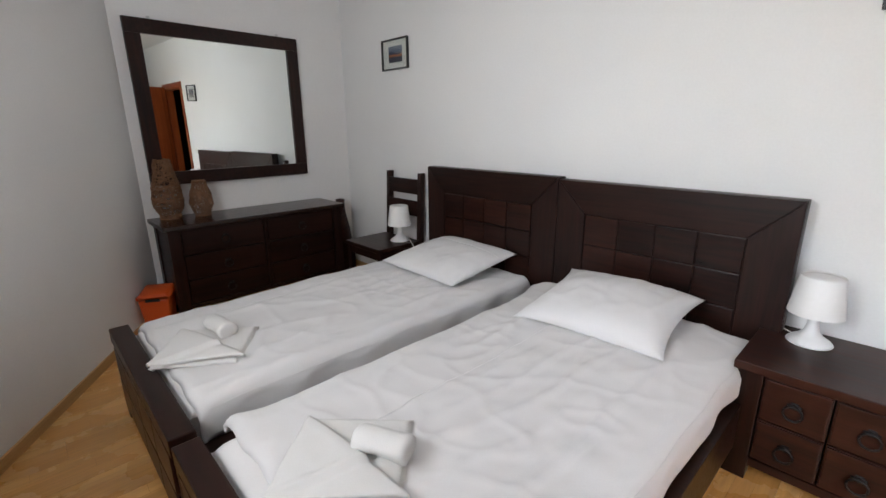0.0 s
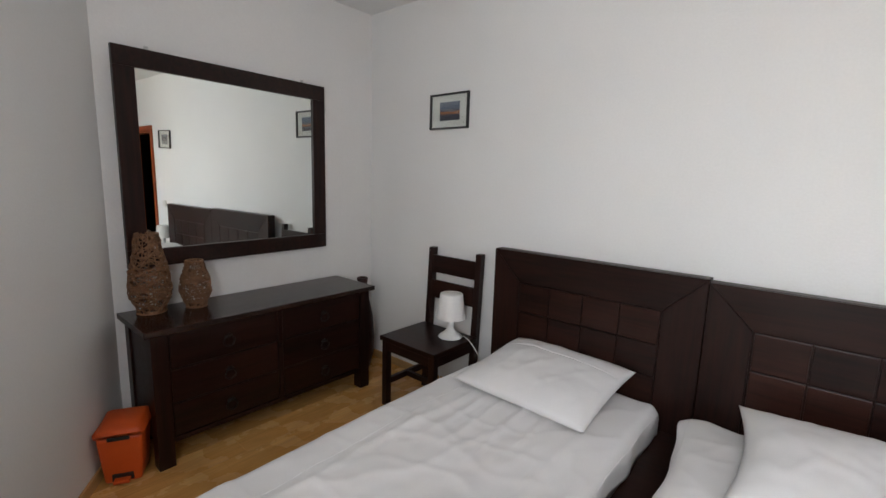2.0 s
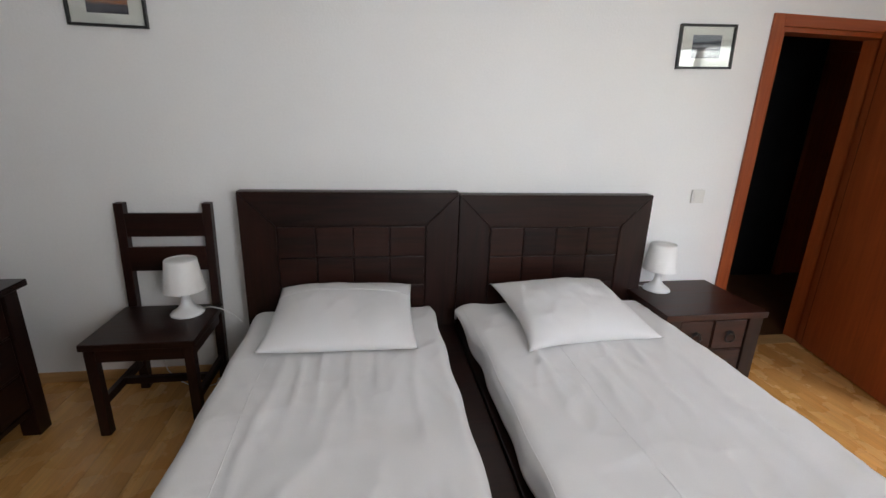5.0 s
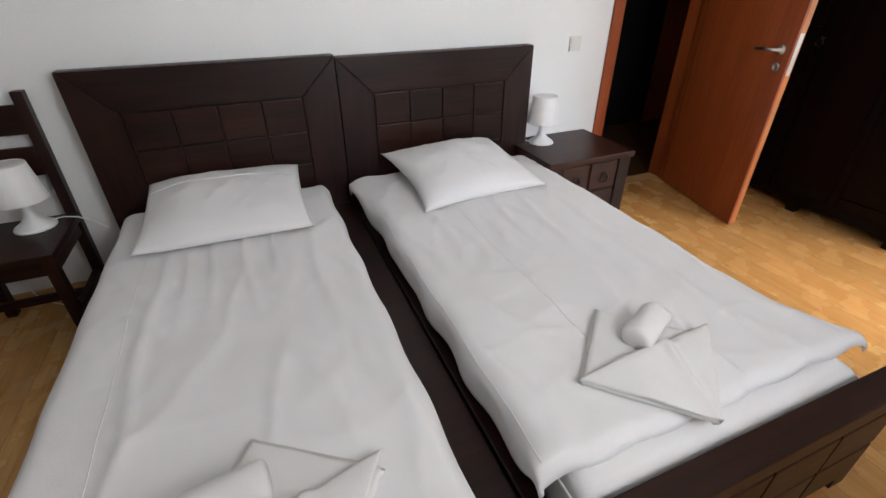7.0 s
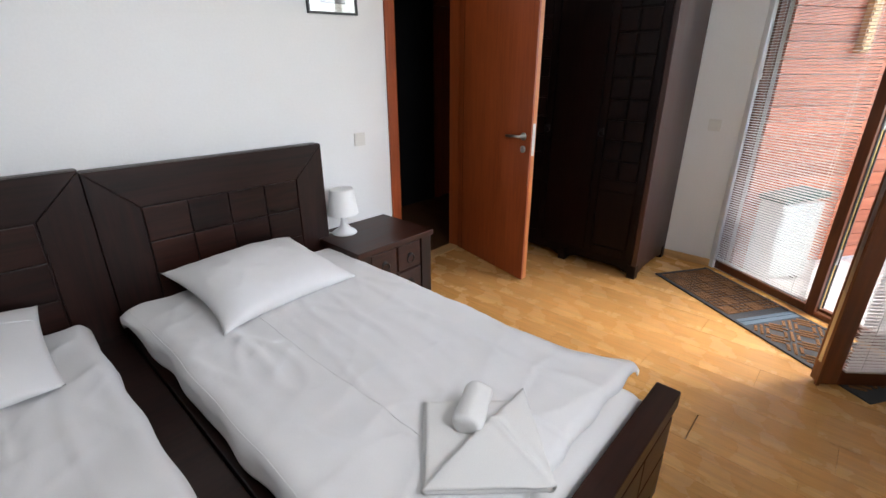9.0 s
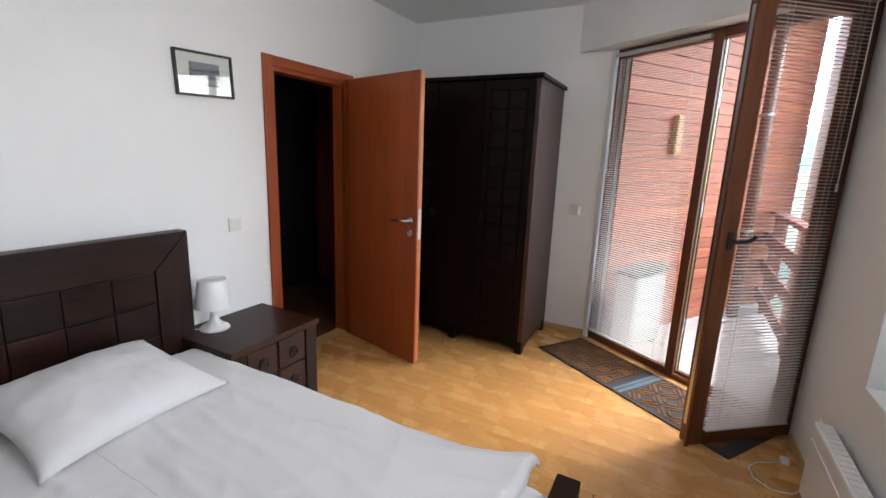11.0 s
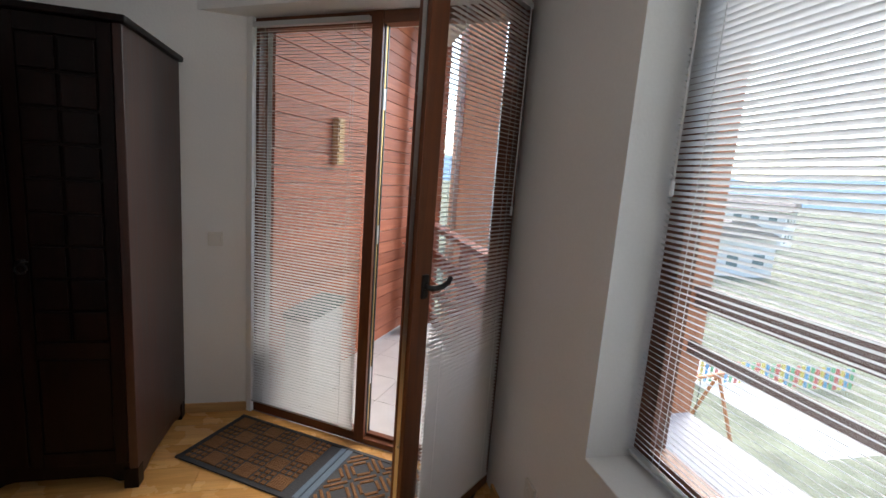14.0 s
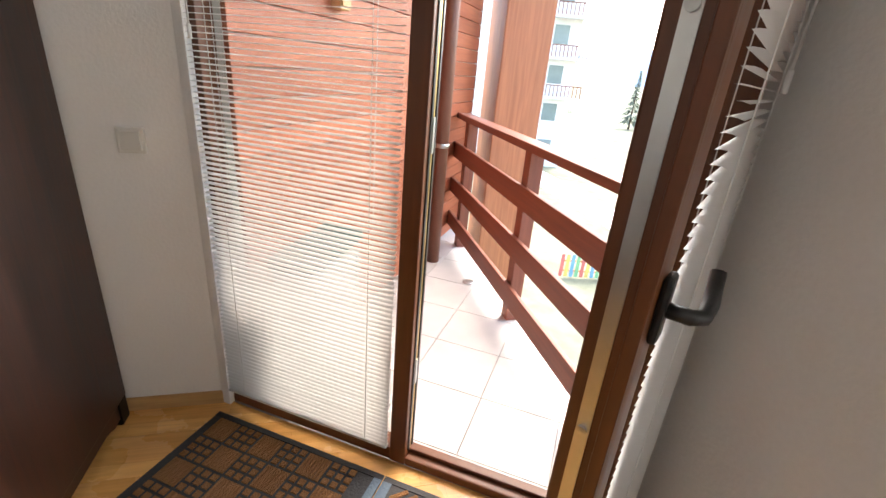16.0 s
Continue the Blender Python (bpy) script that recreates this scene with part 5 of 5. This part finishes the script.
rl = thing("balcony_railing", pose(0, RY, BZ), "red-brown wooden balcony railing with flat horizontal boards", "railing")
for x in (3.86, 2.68, 1.5):
    part("post", boxes((x - 0.04, x + 0.04, -0.04, 0.04, 0, 1.03, 0.005)), M_POSTR, rl)
part("handrail", boxes((1.35, 4.12, -0.055, 0.055, 1.03, 1.075, 0.006)), M_RAIL, rl)
for z in (0.12, 0.42, 0.72):
    part("rail_board", boxes((1.35, 4.1, 0.041, 0.066, z, z + 0.125, 0.004)), M_RAIL, rl)
solid("roof_post", boxes((4.2, 4.6, -1.5, -1.08, -5.6, 3.3, 0.01)), M_POST, "thick orange-brown wooden roof post beyond the railing", "post")
solid("balcony_roof", boxes((1.4, 4.8, -0.9, 1.6, 2.95, 3.07)), M_RENDER, "pale soffit above the balcony", "roof", kind="structure")

ac = thing("storage_chest", along(A, B)[0] @ pose(0.21, 0.17, BZ), "narrow white plastic chest with a dark green lid on the balcony", "storage chest")
part("body", boxes((-0.095, 0.095, 0.0, 0.38, 0.03, 0.60, 0.015)), M_CHEST, ac)
bm = boxes((-0.105, 0.105, -0.012, 0.392, 0.60, 0.645, 0.010))
for v in bm.verts:
    v.co.z += 0.10 * (v.co.y + 0.012)
part("lid", bm, M_GREENP, ac, "dark green lid")
for y in (0.02, 0.34):
    part("rib", boxes((0.094, 0.102, y, y + 0.02, 0.06, 0.57, 0.002)), M_CHEST, ac)
part("rib", boxes((0.094, 0.101, 0.04, 0.34, 0.44, 0.455, 0.002)), M_CHEST, ac)
for y in (0.03, 0.31):
    part("foot", boxes((-0.08, 0.08, y, y + 0.04, 0.0, 0.03)), M_BLACKP, ac)

# balcony in front of the south window
SY = -2.24
solid("terrace", boxes((-3.2, 1.95, SY - 0.08, S - T - 0.001, -0.35, BZ)), M_DECK, "grey-lilac balcony floor in front of the window", "balcony", kind="structure")
r3 = thing("balcony_railing", pose(0, SY, BZ), "dark brown wooden railing of the balcony in front of the window", "railing")
part("handrail", boxes((-3.1, 1.9, -0.05, 0.05, 0.915, 0.955, 0.006)), M_RAILD, r3)
for z in (0.80, 0.46):
    part("rail_board", boxes((-3.1, 1.9, 0.0, 0.025, z, z + 0.10, 0.004)), M_RAILD, r3)
for x in (-2.2, -0.7):
    part("post", boxes((x - 0.035, x + 0.035, -0.06, -0.001, 0, 0.915, 0.004)), M_RAILD, r3)
solid("roof_post", boxes((1.83, 2.03, SY - 0.10, SY + 0.10, -5.6, 2.85, 0.008)), M_POST, "square orange-brown wooden roof post at the balcony corner", "post")

# outer walls and surroundings
GZ = -5.6
solid("ground", boxes((-2500, 2500, -2500, 2500, GZ - 0.5, GZ)), M_GRASS, "pale spring grass and bare ground around the houses", "ground", kind="structure")


def house(m, w, d, h, rh, label):
    ob = thing("house", m, label, "house", "neighbouring houses")
    part("wall", boxes((0, w, 0, d, 0, h)), M_RENDER, ob)
    bm = bmesh.new()
    e = 0.6
    v = [bm.verts.new(c) for c in ((-e, -e, h), (w + e, -e, h), (w + e, d + e, h), (-e, d + e, h), (-e, d / 2, h + rh), (w + e, d / 2, h + rh))]
    for f in ((0, 1, 5, 4), (2, 3, 4, 5), (0, 4, 3), (1, 2, 5), (3, 2, 1, 0)):
        bm.faces.new([v[i] for i in f])
    part("roof", bm, M_ROOF, ob)
    storeys = max(1, int(h // 2.8))
    for s in range(storeys):
        for k in range(int(w // 2.4)):
            x = 1.0 + k * 2.4
            for yy, sgn in ((-0.03, 1), (d + 0.03, -1)):
                wi = part("window", boxes((x, x + 1.1, yy - 0.03, yy + 0.03, 0.9 + s * 2.8, 2.2 + s * 2.8)), M_PANE, ob)
        for k in range(int(d // 2.6)):
            y = 1.0 + k * 2.6
            for xx in (-0.03, w + 0.03):
                part("window", boxes((xx - 0.03, xx + 0.03, y, y + 1.1, 0.9 + s * 2.8, 2.2 + s * 2.8)), M_PANE, ob)
    return ob


# dark panes lifted in colour to carry distance haze and reflected sky
M_PANE = paint("hazed_pane", (0.20, 0.25, 0.25), 0.15, 0.1, 3, 0.0)
house(pose(32.5, -40, GZ, 0, 0, -9), 11, 8.4, 3.7, 1.9, "low white rendered house with a grey-brown pitched roof")
house(pose(58, -74, GZ, 0, 0, 30), 14, 9, 5.8, 2.4, "white rendered house with a pitched roof among gardens")
house(pose(14, -62, GZ, 0, 0, 8), 11, 8, 3.2, 2.2, "small white rendered house with a pitched roof")
flats = house(pose(36.3, -10.6, GZ, 0, 0, -107), 7.8, 10, 14.2, 2.6, "tall white rendered apartment house with small dark windows")

for z in (5.4, 8.2, 11.0):
    bal_ = part("balcony", boxes((5.6, 8.3, -1.2, 0.0, z, z + 0.16)), M_RENDER, flats)
    part("rail", boxes((5.6, 8.3, -1.2, -1.15, z + 0.95, z + 1.02)), M_RAIL, bal_)
    for k in range(10):
        part("baluster", boxes((5.62 + k * 0.29, 5.68 + k * 0.29, -1.2, -1.16, z + 0.16, z + 0.95)), M_RAIL, bal_)


def conifer(m, high, seed, label):
    """Dark evergreen: tapered trunk, drooping limbs, many ragged needle sprays."""
    rnd = random.Random(seed)
    ob = thing("tree", m, label, "tree", "evergreen trees")
    part("trunk", lathe([(0.16, 0), (0.12, high * 0.4), (0.03, high)], 10), M_BARK, ob, "", True)
    crown = bmesh.new()
    for k in range(int(high * 34)):
        h = high * (0.12 + 0.87 * rnd.random() ** 1.2)
        reach = (1 - h / high) * high * 0.24 * rnd.uniform(0.45, 1.1) + 0.12
        a = rnd.uniform(0, 6.283)
        c, sn = math.cos(a), math.sin(a)
        base = Vector((0.25 * reach * c, 0.25 * reach * sn, h))
        tip = Vector((reach * c, reach * sn, h - reach * rnd.uniform(0.15, 0.5)))
        wide = Vector((-sn, c, 0)) * rnd.uniform(0.10, 0.22)
        up = Vector((0, 0, rnd.uniform(0.05, 0.14)))
        q = [crown.verts.new(p) for p in (base, (base + tip) / 2 + wide, tip, (base + tip) / 2 - wide, (base + tip) / 2 + up)]
        for i, j in ((0, 1), (1, 2), (2, 3), (3, 0)):
            crown.faces.new((q[i], q[j], q[4]))
    part("crown", crown, M_NEEDLE, ob)


for tx, ty, th_, sd in ((69, -36.0, 10.5, 1), (66, -47, 9.0, 4), (70, -52, 7.0, 5)):
    conifer(pose(tx, ty, GZ), th_, sd, "dark evergreen tree standing on pale ground")
hills = bmesh.new()
prev = None
for k in range(91):
    a = radians(-100 + k * 140 / 90)
    r = 1500
    hgt = 90 + 60 * noise.noise(Vector((k * 0.12, 3.3, 0))) + 30 * noise.noise(Vector((k * 0.4, 1.3, 0)))
    lo = hills.verts.new((r * math.cos(a), r * math.sin(a), GZ - 1))
    hi = hills.verts.new(((r + 300) * math.cos(a), (r + 300) * math.sin(a), GZ + hgt))
    if prev:
        hills.faces.new((prev[0], lo, hi, prev[1]))
    prev = (lo, hi)
solid("backdrop_hills", hills, M_HILL, "bluish wooded hills on the horizon", "hills", kind="structure", smooth=True)

# playground below
COLS = [paint("fence_" + n, c, 0.5, 0.08, 20, 0.05) for n, c in (("red", (0.60, 0.16, 0.14)), ("yellow", (0.70, 0.55, 0.16)), ("blue", (0.16, 0.36, 0.55)), ("green", (0.20, 0.45, 0.24)))]
pf = thing("picket_fence", pose(14.1, -8.0, GZ, 0, 0, -102), "low playground fence of red, yellow, blue and green pickets", "fence")
part("rail", boxes((0, 12, -0.02, 0.02, 0.25, 0.32), (0, 12, -0.02, 0.02, 0.65, 0.72)), M_EDGE, pf)
for k in range(60):
    pk = part("picket", boxes((k * 0.2, k * 0.2 + 0.13, -0.045, -0.021, 0.05, 0.95, 0.01)), COLS[k % 4], pf)
sg = thing("swing_frame", pose(9.3, -10.7, GZ, 0, 0, 100), "wooden playground swing frame on the grass", "swing")
for x in (0, 2.4):
    part("leg", tube([(x, -0.8, 0), (x, 0, 2.1)], 0.05, 8), M_EDGE, sg)
    part("leg", tube([(x, 0.8, 0), (x, 0, 2.1)], 0.05, 8), M_EDGE, sg)
part("beam", tube([(-0.2, 0, 2.1), (2.6, 0, 2.1)], 0.055, 8), M_EDGE, sg)
for x in (0.7, 1.7):
    part("seat", boxes((x, x + 0.4, -0.1, 0.1, 0.45, 0.49)), COLS[2], sg)
    part("rope", tube([(x + 0.03, 0, 0.49), (x + 0.03, 0, 2.08)], 0.012, 5), M_BLACKP, sg)
    part("rope", tube([(x + 0.37, 0, 0.49), (x + 0.37, 0, 2.08)], 0.012, 5), M_BLACKP, sg)
solid("pavement", boxes((8, 60, -16, -13.5, GZ, GZ + 0.02)), M_TILE, "pale paved path between the gardens", "path", kind="structure")

# ---------------------------------------------------------------- pieces of the floors
fl = thing("floor", pose(0, 0, 0), "beech-coloured three-strip laminate boards", "floor", kind="structure")


def clip_poly(poly, x0, x1, y0, y1):
    def cut(pts, ax, val, keep_more):
        out = []
        for i in range(len(pts)):
            p, q = pts[i], pts[(i + 1) % len(pts)]
            ip = p[ax] >= val if keep_more else p[ax] <= val
            iq = q[ax] >= val if keep_more else q[ax] <= val
            if ip:
                out.append(p)
            if ip != iq:
                t = (val - p[ax]) / (q[ax] - p[ax])
                out.append((p[0] + t * (q[0] - p[0]), p[1] + t * (q[1] - p[1])))
        return out
    pts = list(poly)
    for ax, val, more in ((0, x0, True), (0, x1, False), (1, y0, True), (1, y1, False)):
        pts = cut(pts, ax, val, more)
        if len(pts) < 3:
            return []
    clean = []
    for p in pts:
        if not clean or abs(p[0] - clean[-1][0]) + abs(p[1] - clean[-1][1]) > 1e-4:
            clean.append(p)
    if len(clean) > 2 and abs(clean[0][0] - clean[-1][0]) + abs(clean[0][1] - clean[-1][1]) < 1e-4:
        clean.pop()
    return clean if len(clean) > 2 else []


def lay(poly, lx, ly, gap, z0, z1, parent, name, material, stagger, turn=0.0, o=(0, 0)):
    """Rows of boards or tiles over a convex outline, each piece an object of its own."""
    R = Matrix.Rotation(-turn, 2)
    pl = [tuple(R @ Vector(p)) for p in poly]
    xs, ys = [p[0] for p in pl], [p[1] for p in pl]
    j0, j1 = math.floor((min(ys) - o[1]) / ly), math.ceil((max(ys) - o[1]) / ly)
    for j in range(j0, j1):
        sh = o[0] + (j * stagger % 1.0) * lx
        for i in range(math.floor((min(xs) - sh) / lx), math.ceil((max(xs) - sh) / lx)):
            x0, y0 = sh + i * lx, o[1] + j * ly
            open_joint = 0.004 if name == "laminate_board" and j == -1 and abs(x0 - 0.32) < 0.02 else 0.0
            pts = clip_poly(pl, x0 + gap + open_joint, x0 + lx - gap, y0 + gap, y0 + ly - gap)
            if not pts:
                continue
            bm = prism([(p[0] - x0, p[1] - y0) for p in pts], z0, z1)
            ob = part(name, bm, material, parent)
            ob.matrix_local = pose(0, 0, 0, 0, 0, math.degrees(turn)) @ pose(x0, y0, 0)


FLOOR_TURN = radians(90)
body = [(W, N), (E, N), (E, A.y), (B.x, B.y), (B.x, S), (SW1.x, S), (W, SW0.y)]
lay(body, 1.29, 0.1935, 0.0004, -0.012, 0.0, fl, "laminate_board", M_LAM, 0.37, FLOOR_TURN, (-0.4927, -0.0105))
th = solid("door_threshold", boxes((DX0, DX1, N - 0.02, N + 0.10, 0.0, 0.006, 0.002)), M_SKIRT, "flat wooden threshold strip under the hall door", "threshold", kind="structure")
bt = thing("balcony_floor", pose(0, 0, 0), "pale square stone tiles with thin grey joints", "floor", kind="structure")
p1 = A + OUT * 0.075 + D * -0.2
p2 = B + OUT * 0.075
lay([(p1.x, p1.y), (4.3, A.y), (4.3, RY - 0.1), (B.x + 0.25, RY - 0.1), (p2.x, p2.y)], 0.36, 0.36, 0.002, BZ - 0.012, BZ, bt, "floor_tile", M_TILE, 0.0, math.atan2(OUT.y, OUT.x), (-1.728, 0.43))
